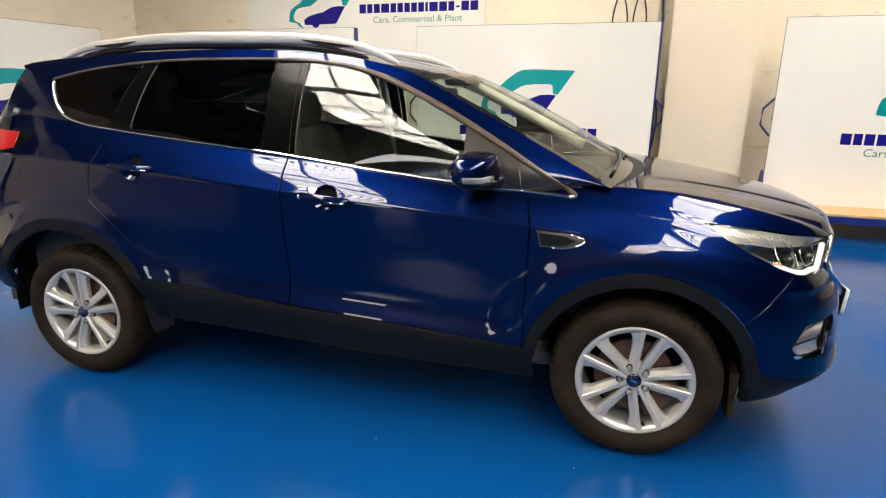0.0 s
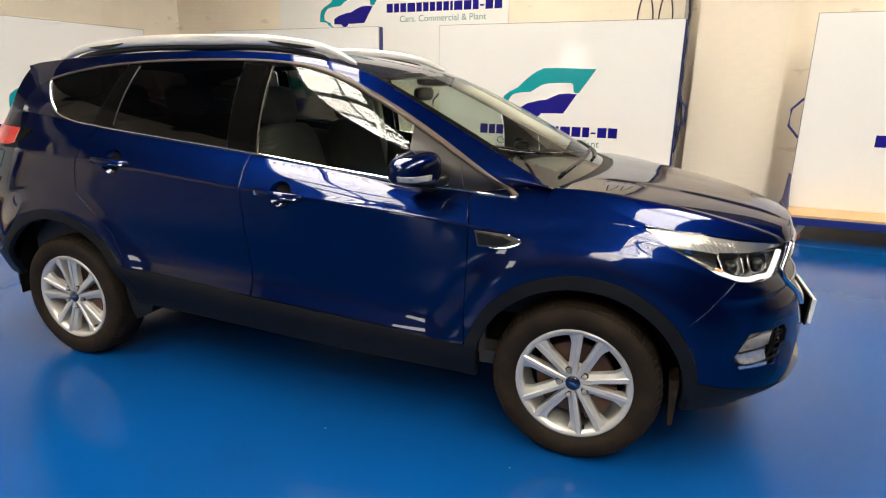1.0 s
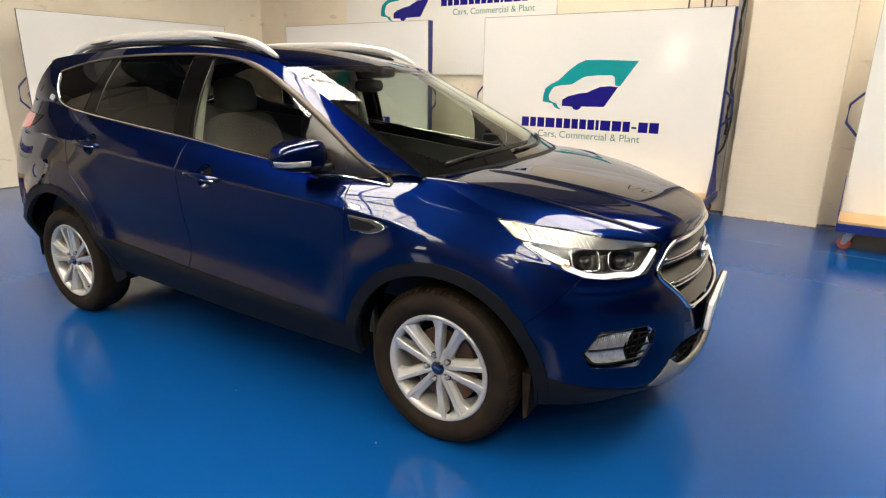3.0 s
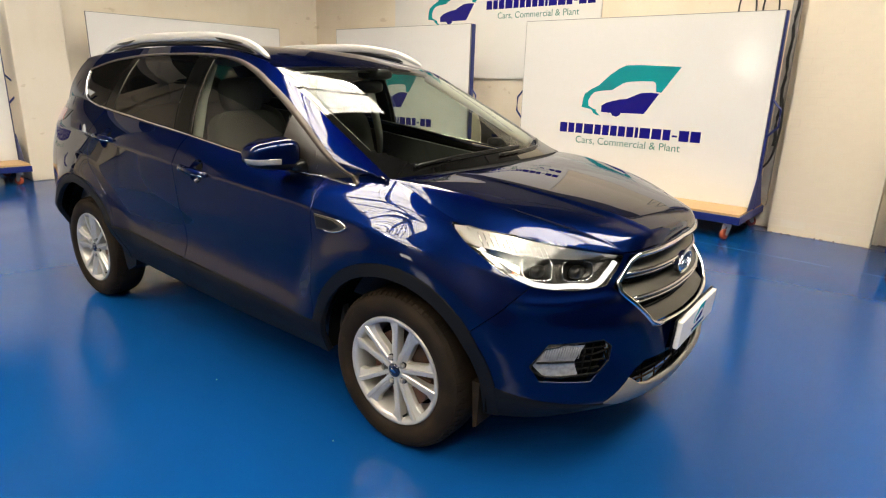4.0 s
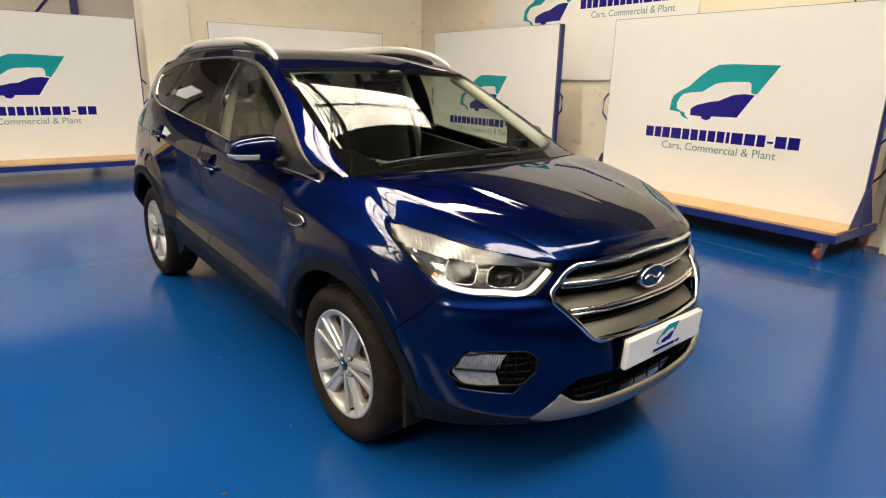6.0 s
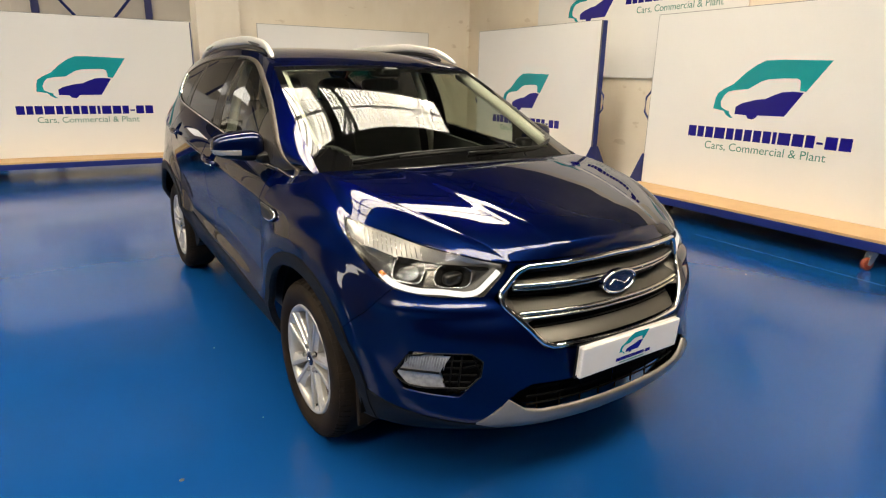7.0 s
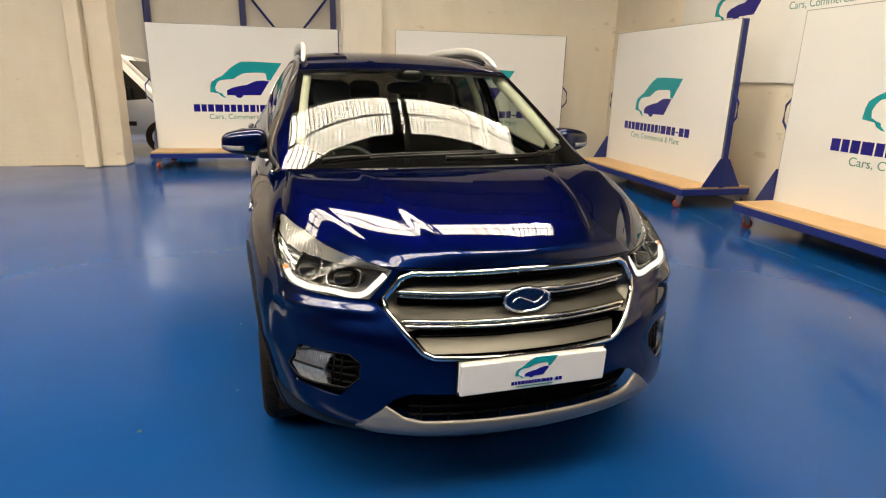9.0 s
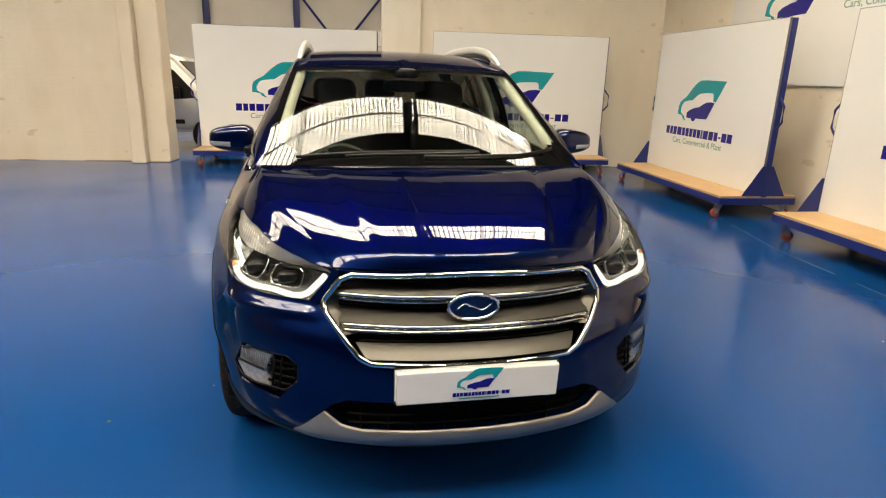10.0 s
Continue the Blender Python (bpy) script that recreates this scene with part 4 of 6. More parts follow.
XZ = (Vector((1, 0, 0)), Vector((0, 0, 1)))
YZ = (Vector((0, 1, 0)), Vector((0, 0, 1)))
PZ = (Vector((0.8, 0.6, 0)), Vector((0, 0, 1)))     # looks square on the front corner


def inside(p, poly):
    r, n = False, len(poly)
    for i in range(n):
        a, b = poly[i], poly[i - 1]
        if (a[1] > p[1]) != (b[1] > p[1]) and p[0] < (b[0] - a[0]) * (p[1] - a[1]) / (b[1] - a[1]) + a[0]:
            r = not r
    return r


def cut(bm, poly, plane, where=lambda c: True):
    """Scores the outline into the mesh, and gives the faces within it."""
    A, B = plane
    lo = (min(p[0] for p in poly) - .06, min(p[1] for p in poly) - .06)
    hi = (max(p[0] for p in poly) + .06, max(p[1] for p in poly) + .06)

    def near():
        out = []
        for f in bm.faces:
            c = f.calc_center_median()
            a, b = A.dot(c), B.dot(c)
            if lo[0] < a < hi[0] and lo[1] < b < hi[1] and where(c):
                out.append(f)
        return out

    for i in range(len(poly)):
        p, q = poly[i - 1], poly[i]
        seg = (q[0] - p[0], q[1] - p[1])
        L = math.hypot(*seg)
        if L < 1e-6:
            continue
        nx, ny = seg[1] / L, -seg[0] / L
        n = A * nx + B * ny
        at = n * ((nx * p[0] + ny * p[1]) / n.length_squared)
        fs = []
        for f in near():
            c = f.calc_center_median()
            a, b = A.dot(c) - p[0], B.dot(c) - p[1]
            along, off = (a * seg[0] + b * seg[1]) / L, a * nx + b * ny
            if -0.05 < along < L + 0.05 and abs(off) < 0.06:
                fs.append(f)
        geom = fs + list({e for f in fs for e in f.edges}) + list({v for f in fs for v in f.verts})
        bmesh.ops.bisect_plane(bm, geom=geom, plane_co=at, plane_no=n, dist=1e-5)
    return [f for f in near() if inside((A.dot(f.calc_center_median()), B.dot(f.calc_center_median())), poly)]


def rim_of(bm):
    return [e for e in bm.edges if len(e.link_faces) == 1]


def panel(bm, gap=0.0048, depth=0.014, proud=0.0, keep_middle=True):
    """Shrinks a panel by a shut line and folds its edge inwards, so that it has thickness."""
    bm.normal_update()
    lay = bm.verts.layers.float_vector.get("smooth_normal")
    normal = lambda v: Vector(v[lay]).normalized() if lay else v.normal.copy()
    if proud:
        for v in bm.verts:
            v.co += normal(v) * proud
    edges = [e for e in rim_of(bm) if not (keep_middle and abs(e.verts[0].co.y) < 1e-4 and abs(e.verts[1].co.y) < 1e-4)]
    moves = {}
    for e in edges:
        f = e.link_faces[0]
        inn = (f.calc_center_median() - (e.verts[0].co + e.verts[1].co) / 2)
        d = (e.verts[1].co - e.verts[0].co).normalized()
        inn = inn - d * inn.dot(d)
        if inn.length > 1e-7:
            inn.normalize()
            for v in e.verts:
                moves[v] = moves.get(v, Vector()) + inn
    for v, m in moves.items():
        if m.length > 1e-6:
            v.co += m.normalized() * gap
    ns = {v: normal(v) for v in moves}
    g = bmesh.ops.extrude_edge_only(bm, edges=edges)["geom"]
    news = [v for v in g if isinstance(v, bmesh.types.BMVert)]
    for v in news:
        o = min((w for e in v.link_edges for w in e.verts if w in ns), key=lambda w: (w.co - v.co).length, default=None)
        if o is not None:
            v.co = v.co - ns[o] * depth
        if lay:
            v[lay] = (0, 0, 0)
    return bm


lower = keep_normals(outward(half(lower_grid)))
side = keep_normals(outward(half(side_grid)))
BODY_TREE = BVHTree.FromBMesh(lower)
SIDE_TREE = BVHTree.FromBMesh(side)


def front_x(y, z):
    hit = BODY_TREE.ray_cast(Vector((4, -abs(y), z)), Vector((-1, 0, 0)))
    return hit[0].x if hit[0] else 2.1


def side_y(x, z):
    a = BODY_TREE.ray_cast(Vector((x, -3, z)), Vector((0, 1, 0)))
    b = SIDE_TREE.ray_cast(Vector((x, -3, z)), Vector((0, 1, 0)))
    ys = [h[0].y for h in (a, b) if h[0]]
    return min(ys) if ys else -.85


# dark backing added behind the skins, so the shut lines read as shade
shell_in = sheet(lower_grid)
outward(shell_in)
shell_in.normal_update()
for v, n in [(v, v.normal.copy()) for v in shell_in.verts]:
    v.co -= n * 0.022
bmesh.ops.delete(shell_in, geom=[f for f in shell_in.faces if f.calc_center_median().x > 1.50 or min(math.hypot(f.calc_center_median().x - cx, f.calc_center_median().z - .337) for cx in (-1.345, 1.345)) < .48], context="FACES")
car = thing("estate_car", "dark blue metallic SUV with silver roof rails and alloy wheels", "car")


def pair(name, bm, material, parent=None, label="", smooth=True, parents=None):
    """One part on each side of the car."""
    other = mirrored(bm)
    a = part(name, bm, material, parents[0] if parents else (parent or car), label, smooth)
    b = part(name, other, material, parents[1] if parents else (parent or car), label, smooth)
    return a, b


pair("inner_shell", shell_in, DARK_VOID, label="dark backing added to darken the shut lines")
HUBS = {"front": 1.345, "rear": -1.345}
WZ = 0.337


def arc(cx, r, a0, a1, n, cz=WZ):
    return [(cx + r * math.cos(radians(a0 + (a1 - a0) * i / n)), cz + r * math.sin(radians(a0 + (a1 - a0) * i / n))) for i in range(n + 1)]


flank = lambda c: c.y < -.55
# wheel openings and the black mouldings round them
for key, cx in HUBS.items():
    r_in, r_out, az = (0.408, 0.460, WZ) if key == "front" else (0.438, 0.488, WZ + .006)
    hole = arc(cx, r_in, -8, 188, 28, az) + [(cx - r_in, 0.15), (cx + r_in, 0.15)]
    bmesh.ops.delete(lower, geom=cut(lower, hole, XZ, flank), context="FACES")
    ring = arc(cx, r_out, -2, 182, 28, az) + [(cx - r_out, 0.15), (cx + r_out, 0.15)]
    m = take(lower, cut(lower, ring, XZ, flank))
    pair("arch_moulding", panel(m, gap=0.0006, depth=0.03, proud=0.007), BLACK_PLASTIC, label="black plastic wheel arch moulding")
# sill moulding and door skins
m = take(lower, cut(lower, [(-.95, .20), (-.95, .570), (-.16, .507), (.95, .435), (.95, .20)], XZ, flank))
front_part = take(m, cut(m, [(-.16, .1), (-.16, .7), (.9, .7), (.9, .1)], XZ, flank))
pair("sill_moulding", panel(m, gap=0.0015, depth=0.03, proud=0.004), BLACK_PLASTIC, label="black plastic sill moulding")
pair("door_moulding", panel(front_part, gap=0.0015, depth=0.03, proud=0.004), BLACK_PLASTIC, label="black plastic door moulding")
front_door = take(lower, cut(lower, [(-.16, .40), (-.16, .9), (-.175, 1.5), (.862, 1.5), (.880, 1.06), (.905, .95), (.893, .58), (.90, .40)], XZ, flank))
rear_door = take(lower, cut(lower, [(-.16, .40), (-.16, .9), (-.175, 1.5), (-1.085, 1.5), (-1.085, 1.25), (-1.155, 1.05), (-1.165, .93), (-1.06, .845), (-.965, .75), (-.905, .62), (-.89, .40)], XZ, flank))


def recess(skin, cx, cz, r):
    """A round scoop behind a handle."""
    bowl = take(skin, cut(skin, arc(cx, r, 0, 345, 23, cz), XZ, flank))
    for v in bowl.verts:
        d = math.hypot(v.co.x - cx, v.co.z - cz) / r
        v.co.y += 0.036 * max(0.0, 1 - d**4)
    bowl.verts.layers.float_vector.remove(bowl.verts.layers.float_vector["smooth_normal"])
    return bowl


fd_bowl, rd_bowl = recess(front_door, .045, 1.006, .054), recess(rear_door, -.905, 1.095, .054)
fdoor = pair("front_door", panel(front_door), PAINT, label="blue painted front door")
rdoor = pair("rear_door", panel(rear_door), PAINT, label="blue painted rear door")
pair("handle_recess", fd_bowl, PAINT, parents=fdoor)
pair("handle_recess", rd_bowl, PAINT, parents=rdoor)


def blob(cx, cy, cz, sx, sy, sz, e=0.6, n=24, m=14, bm=None):
    """A rounded block: e near 0 is boxy, 1 is an ellipsoid."""
    bm = bm or bmesh.new()
    f = lambda w: math.copysign(abs(w) ** e, w)
    rows = []
    for i in range(1, m):
        b = -math.pi / 2 + math.pi * i / m
        rows.append([bm.verts.new((cx + sx * f(math.cos(b)) * f(math.cos(2 * math.pi * k / n)), cy + sy * f(math.cos(b)) * f(math.sin(2 * math.pi * k / n)), cz + sz * f(math.sin(b)))) for k in range(n)])
    lo, hi = bm.verts.new((cx, cy, cz - sz)), bm.verts.new((cx, cy, cz + sz))
    for a, b in zip(rows, rows[1:]):
        for k in range(n):
            bm.faces.new((a[k], a[(k + 1) % n], b[(k + 1) % n], b[k]))
    for k in range(n):
        bm.faces.new((lo, rows[0][(k + 1) % n], rows[0][k]))
        bm.faces.new((hi, rows[-1][k], rows[-1][(k + 1) % n]))
    return bm


for x0, z0, drop, owner in ((.045, 1.010, -.010, fdoor), (-.905, 1.100, -.006, rdoor)):
    pts = []
    for i in range(15):
        s = i / 14
        x = x0 - .115 + .23 * s
        pts.append((x, side_y(x, z0) - 0.012 - 0.016 * math.sin(math.pi * s), z0 + drop * (s - .5) * 2))
    h = tube(pts, [0.010 + 0.007 * math.sin(math.pi * i / 14) ** .4 for i in range(15)], 10, flat=1.15)
    grips = pair("door_handle", h, PAINT, parents=owner, label="blue painted pull handle")
    strip = tube([(p[0], p[1] - 0.0125, p[2] - 0.006) for p in pts[9:14]], 0.0045, 6)
    pair("handle_strip", strip, CHROME, parents=grips, label="chrome strip on the handle")
pair("key_lock", lathe([(.004, -.012), (.011, -.010), (.012, 0)], 14), CHROME, parents=fdoor, label="chrome lock barrel")
for ob in fdoor:
    for c in ob.children:
        if c.name.startswith("key_lock"):
            s = 1 if ob is fdoor[0] else -1
            c.matrix_basis = pose(-.060, s * (side_y(-.06, 1.014) - .016), 1.014)

# ---- nose: openings for lamps, grilles and the skid plate ----
nose = lambda c: c.x > 1.45
HEAD = [(.765, .981), (.93, .966), (1.12, .931), (1.28, .907), (1.403, .884), (1.385, .845), (1.337, .779), (1.20, .781), (1.06, .800), (.98, .828), (.90, .872), (.82, .925)]
lens = take(lower, cut(lower, HEAD, PZ, nose))
FOG = [(1.06, .51), (1.125, .598), (1.325, .603), (1.362, .574), (1.356, .520), (1.29, .448), (1.10, .455)]
fog = take(lower, cut(lower, FOG, PZ, nose))
middle = lambda c: c.x > 1.9
GRILLE = [(.02, .893), (-.415, .882), (-.485, .768), (-.352, .606), (.02, .598)]
grille_face = take(lower, cut(lower, GRILLE, YZ, middle))
SKID = [(.02, .373), (-.36, .380), (-.425, .396), (-.479, .437), (-.575, .352), (-.50, .330), (.02, .310)]
skid = take(lower, cut(lower, SKID, YZ, middle))
MOUTH = [(.02, .487), (-.40, .483), (-.452, .460), (-.479, .437), (-.425, .396), (-.36, .380), (.02, .373)]
mouth = take(lower, cut(lower, MOUTH, YZ, middle))
chin = take(lower, cut(lower, [(1.5, .1), (1.5, .408), (1.79, .408), (1.87, .388), (2.10, .350), (2.6, .30), (2.6, .1)], XZ, nose))
bumper = take(lower, cut(lower, [(1.6, .1), (1.69, .60), (1.80, .70), (1.884, .800), (2.02, .79), (2.06, .95), (2.6, 1.0), (2.6, .1)], XZ, nose))
rear_low = take(lower, cut(lower, [(-2.6, .1), (-2.6, .555), (-1.70, .565), (-1.70, .1)], XZ))
pair("chin_moulding", panel(chin, gap=0.001, depth=0.02, proud=0.003), BLACK_PLASTIC, label="black plastic lower bumper edge")
bump = part("front_bumper", both_halves(panel(bumper, gap=0.0026)), PAINT, car, "blue painted front bumper", True)
part("rear_bumper", both_halves(panel(rear_low, gap=0.001, proud=0.006)), BLACK_PLASTIC, car, "black plastic rear bumper", True)
# tail lamp
tail = take(lower, cut(lower, [(-2.3, 1.13), (-2.3, 1.245), (-1.80, 1.235), (-1.52, 1.222), (-1.60, 1.165), (-1.72, 1.14)], XZ, lambda c: c.x < -1.4 and c.y < -.42))
tail_tip = take(tail, cut(tail, [(-1.625, 1.0), (-1.645, 1.175), (-1.622, 1.30), (-1.3, 1.30), (-1.3, 1.0)], XZ))
tails = pair("tail_lamp", panel(tail, gap=0.0015, proud=0.004), RED_LENS, label="red tail lamp")
pair("lamp_tip", panel(tail_tip, gap=0.0005, proud=0.003), GLOSS_BLACK, parents=tails, label="gloss black tip of the tail lamp")
wing = take(lower, [f for f in lower.faces if f.calc_center_median().x > .4])
bonnet_side = take(wing, cut(wing, [(1.168, 1.30), (1.186, 1.055), (1.205, 1.028), (1.240, 1.012), (1.300, 1.003), (1.53, .978), (1.60, .966), (1.72, .93), (1.86, .88), (2.3, .80), (2.3, 1.30)], XZ))
pair("front_wing", panel(wing, gap=0.0016, depth=0.012), PAINT, label="blue painted front wing")
pair("rear_quarter", panel(lower, gap=0.0016, depth=0.012), PAINT, label="blue painted rear quarter")

bonnet = part("bonnet", both_halves(panel(keep_normals(outward(half(hood_grid))), gap=0.0002, depth=0.012)), PAINT, car, "blue painted bonnet with two raised ridges", True)
pair("bonnet_fold", panel(bonnet_side, gap=0.0, depth=0.014), PAINT, bonnet, "outer fold of the bonnet")
part("roof", both_halves(outward(half(roof_grid))), PAINT, car, "blue painted roof", True)
gate = outward(half(rear_grid))
gate.faces.ensure_lookup_table()
gate_glass = take(gate, [gate.faces[i * 39 + j] for i in range(2, 20) for j in range(2, 39)])
gate_ob = part("tailgate", both_halves(gate), PAINT, car, "blue painted tailgate", True)
part("rear_window", both_halves(gate_glass), PRIVACY_GLASS, gate_ob, "dark rear window", True)
lip_line = [(x - .05, y, z - .012) for x, y, z in spline(SPOILER, 24)]
wing_bm = sheet([spline(SPOILER, 24) + np.array([.02, 0, .001]), np.array(lip_line), np.array(lip_line) + np.array([.008, 0, -.016]), spline(SPOILER, 24) + np.array([.02, 0, -.034])])
part("roof_spoiler", both_halves(wing_bm), PAINT, gate_ob, "blue spoiler over the rear window", True)

# windscreen with its black band
ws = outward(half(ws_grid))
ws.faces.ensure_lookup_table()
R, C = ws_grid.shape[0] - 1, ws_grid.shape[1] - 1
frit = [ws.faces[i * C + j] for i in range(R) for j in range(C) if j < 2 or i < 3 or i > R - 3 or (j < 10 and i < 10 and (j - 2) / 7 + (i - 3) / 6 < 0.8)]
frit_bm = take(ws, frit)
part("windscreen", both_halves(ws), SCREEN_GLASS, car, "clear tinted windscreen", True)
part("screen_border", both_halves(frit_bm), FRIT, car, "black windscreen border", True)

# side windows
DLO = [(1.066, 1.052), (.57, 1.090), (.18, 1.128), (-.205, 1.172), (-.65, 1.214), (-1.09, 1.256), (-1.25, 1.276), (-1.385, 1.318), (-1.455, 1.39), (-1.515, 1.482), (-1.32, 1.525), (-.94, 1.566), (-.55, 1.577), (-.22, 1.574),
       (-.05, 1.562), (.10, 1.535), (.25, 1.487), (.40, 1.422), (.68, 1.281), (.88, 1.168)]
dlo = take(side, cut(side, DLO, XZ))
pair("window_surround", panel(side, gap=0.0003, depth=0.01), PAINT, label="blue painted pillars and roof side")
quarter = take(dlo, cut(dlo, [(-1.6, 1.0), (-1.6, 1.7), (-1.00, 1.7), (-1.01, 1.53), (-1.125, 1.22), (-1.13, 1.0)], XZ))
rear_win = take(dlo, cut(dlo, [(-.985, 1.0), (-.985, 1.30), (-.925, 1.54), (-.915, 1.7), (-.298, 1.7), (-.298, 1.0)], XZ))
front_win = take(dlo, cut(dlo, [(-.135, 1.0), (-.135, 1.7), (.2, 1.7), (.60, 1.36), (.62, 1.0)], XZ))
sail = take(dlo, cut(dlo, [(.62, .9), (.60, 1.6), (.80, 1.6), (.83, 1.25), (.872, .9)], XZ))
pair("quarter_glass", panel(quarter, gap=0.006, depth=0.004), PRIVACY_GLASS, label="dark privacy quarter glass")
pair("window", panel(rear_win, gap=0.006, depth=0.004), PRIVACY_GLASS, parents=rdoor, label="dark privacy glass window")
pair("window", panel(front_win, gap=0.006, depth=0.004), SIDE_GLASS, parents=fdoor, label="tinted clear window")
pair("sail_panel", panel(sail, gap=0.002, depth=0.008), CORNER_TRIM, parents=fdoor, label="black mirror sail panel")
b_post = take(dlo, cut(dlo, [(-.298, 1.0), (-.298, 1.562), (-.135, 1.562), (-.135, 1.0)], XZ))
c_post = take(dlo, cut(dlo, [(-1.13, 1.0), (-1.125, 1.22), (-1.01, 1.53), (-1.00, 1.56), (-.92, 1.56), (-.925, 1.54), (-.985, 1.30), (-.985, 1.0)], XZ))
a_post = take(dlo, [f for f in dlo.faces if f.calc_center_median().x > .8])
b_rear = take(b_post, cut(b_post, [(-.32, 1.0), (-.32, 1.7), (-.172, 1.7), (-.166, 1.0)], XZ))
pair("door_pillar_trim", panel(b_rear, gap=0.002, depth=0.006), GLOSS_BLACK, parents=rdoor, label="gloss black door pillar trim")
pair("door_pillar_trim", panel(b_post, gap=0.002, depth=0.006), GLOSS_BLACK, parents=fdoor, label="gloss black door pillar trim")
pair("rear_pillar_trim", panel(c_post, gap=0.002, depth=0.006), GLOSS_BLACK, label="gloss black rear pillar trim")
pair("corner_panel", panel(a_post, gap=0.002, depth=0.006), CORNER_TRIM, label="black corner panel at the windscreen pillar")
dlo.free()


def on_side(pts, out):
    return [(x, side_y(x, z) - out, z) for x, z in pts]


for x0, z0, x1, z1, owner in ((-.985, 1.262, -.925, 1.545, rdoor), (-.137, 1.172, -.137, 1.548, fdoor)):
    pair("window_strip", tube(on_side([(x0 + (x1 - x0) * k / 14, z0 + (z1 - z0) * k / 14) for k in range(15)], .0005), .0030, 6), SATIN_SILVER, parents=owner, label="bright strip at the window edge")
low_line = spline(DLO[0:10], 90)
top_line = spline([DLO[i] for i in (9, 10, 11, 12, 13, 14, 15, 16, 17, 18, 19, 0)], 90)
pair("belt_trim", tube(on_side(low_line, 0.002), 0.0075, 6), CHROME, label="bright trim along the window line")
turn = np.gradient(np.array(top_line)[:, :2], axis=0)
rows = []
for (x, z), (dx, dz) in zip(np.array(top_line)[:, :2], turn / np.linalg.norm(turn, axis=1)[:, None]):
    w = .009 + .011 * min(1, max(0, (x + .1) / .35)) - .006 * min(1, max(0, (x - .55) / .4))
    rows.append([(x - dz * a, side_y(x - dz * a, z + dx * a) - b, z + dx * a) for a, b in ((-.005, -.004), (-.004, .005), (w * .5, .0065), (w - .002, .005), (w, -.004))])
band = sheet(rows)
bmesh.ops.recalc_face_normals(band, faces=band.faces[:])
pair("window_rubber", band, SATIN_EDGE, label="satin strip round the window tops")

# roof rails
rail_line = spline([(-1.58, -.548, 1.575), (-1.48, -.542, 1.622), (-1.15, -.550, 1.669), (-.6, -.560, 1.684), (-.1, -.565, 1.665), (.12, -.575, 1.628), (.27, -.590, 1.562)], 60)
rows = []
for i, (x, y, z) in enumerate(rail_line):
    q = math.sin(math.pi * min(1, max(0, i / 59))) ** .35
    hw, hh = .008 + .011 * q, .006 + .0205 * q
    rows.append([(x, y + hw * math.copysign(abs(math.cos(a)) ** .7, math.cos(a)), z - .009 * q + hh * math.copysign(abs(math.sin(a)) ** .8, math.sin(a))) for a in np.linspace(0, 2 * math.pi, 17)])
rail = sheet(rows)
bmesh.ops.remove_doubles(rail, verts=rail.verts[:], dist=.0004)
bmesh.ops.recalc_face_normals(rail, faces=rail.faces[:])
rails = pair("roof_rail", rail, RAIL_SILVER, label="silver roof rail")
pair("rail_foot", tube([(x, y + .002, z - .042) for x, y, z in rail_line[4:55]], [.003 + .011 * math.sin(math.pi * k / 50) ** .3 for k in range(51)], 8, flat=1.2), SATIN_BLACK, parents=rails, label="black underside of the rail")
for i0, i1 in ((8, 17), (44, 53)):
    dark = [[(x, y - .0205, z - .010), (x, y - .0205, z - .014 - .014 * math.sin(math.pi * k / (i1 - i0 - 1)))] for k, (x, y, z) in enumerate(rail_line[i0:i1])]
    pair("rail_inset", sheet(dark), SATIN_BLACK, parents=rails, label="black inset at the end of the rail")

# ---- mirrors ----
foot = blob(.74, -.80, 1.105, .050, .060, .028, .6)
pair("mirror_foot", foot, SATIN_BLACK, parents=fdoor, label="black mirror foot")
shell = blob(0, 0, 0, .090, .112, .080, .62, 40, 26)
for v in shell.verts:
    k = (v.co.y + .118) / .236
    v.co.x *= 0.72 + 0.28 * k
    v.co.z = v.co.z * (0.62 + 0.38 * k) - .002 * (1 - k)
    v.co.x -= 0.035 * (1 - k)
bmesh.ops.translate(shell, vec=(.700, -.922, 1.156), verts=shell.verts[:])
shell_low = take(shell, cut(shell, [(.4, 1.0), (.4, 1.118), (.95, 1.118), (.95, 1.0)], XZ))
indicator = take(shell, cut(shell, [(.66, 1.119), (.66, 1.143), (.95, 1.143), (.95, 1.119)], XZ, lambda c: c.x > .64 and c.y < -.915))
caps = pair("mirror_cap", shell, PAINT, parents=fdoor, label="blue painted mirror cap")
pair("mirror_base", shell_low, SATIN_BLACK, parents=caps, label="black lower mirror housing")
pair("indicator", panel(indicator, gap=0.0005, depth=0.004, proud=0.002), WHITE_LENS, parents=caps, label="clear indicator lens")
pair("mirror_glass", lathe([(.001, 0), (.062, 0.0), (.064, .004)], 24, "x"), CHROME, parents=caps, label="mirror glass")
for ob in caps:
    s = -1 if ob is caps[0] else 1
    for c in ob.children:
        if c.name.startswith("mirror_glass"):
            c.matrix_basis = pose(.622, s * .925, 1.155)

# side vent on the wing
vent = prism([(.930, .934), (1.06, .926), (1.117, .902), (1.055, .874), (.945, .872)], "y", 0, .006)
for v in vent.verts:
    v.co.y = side_y(v.co.x, v.co.z) - 0.003 - v.co.y
vents = pair("side_vent", vent, SATIN_SILVER, label="silver side vent on the wing", smooth=False)
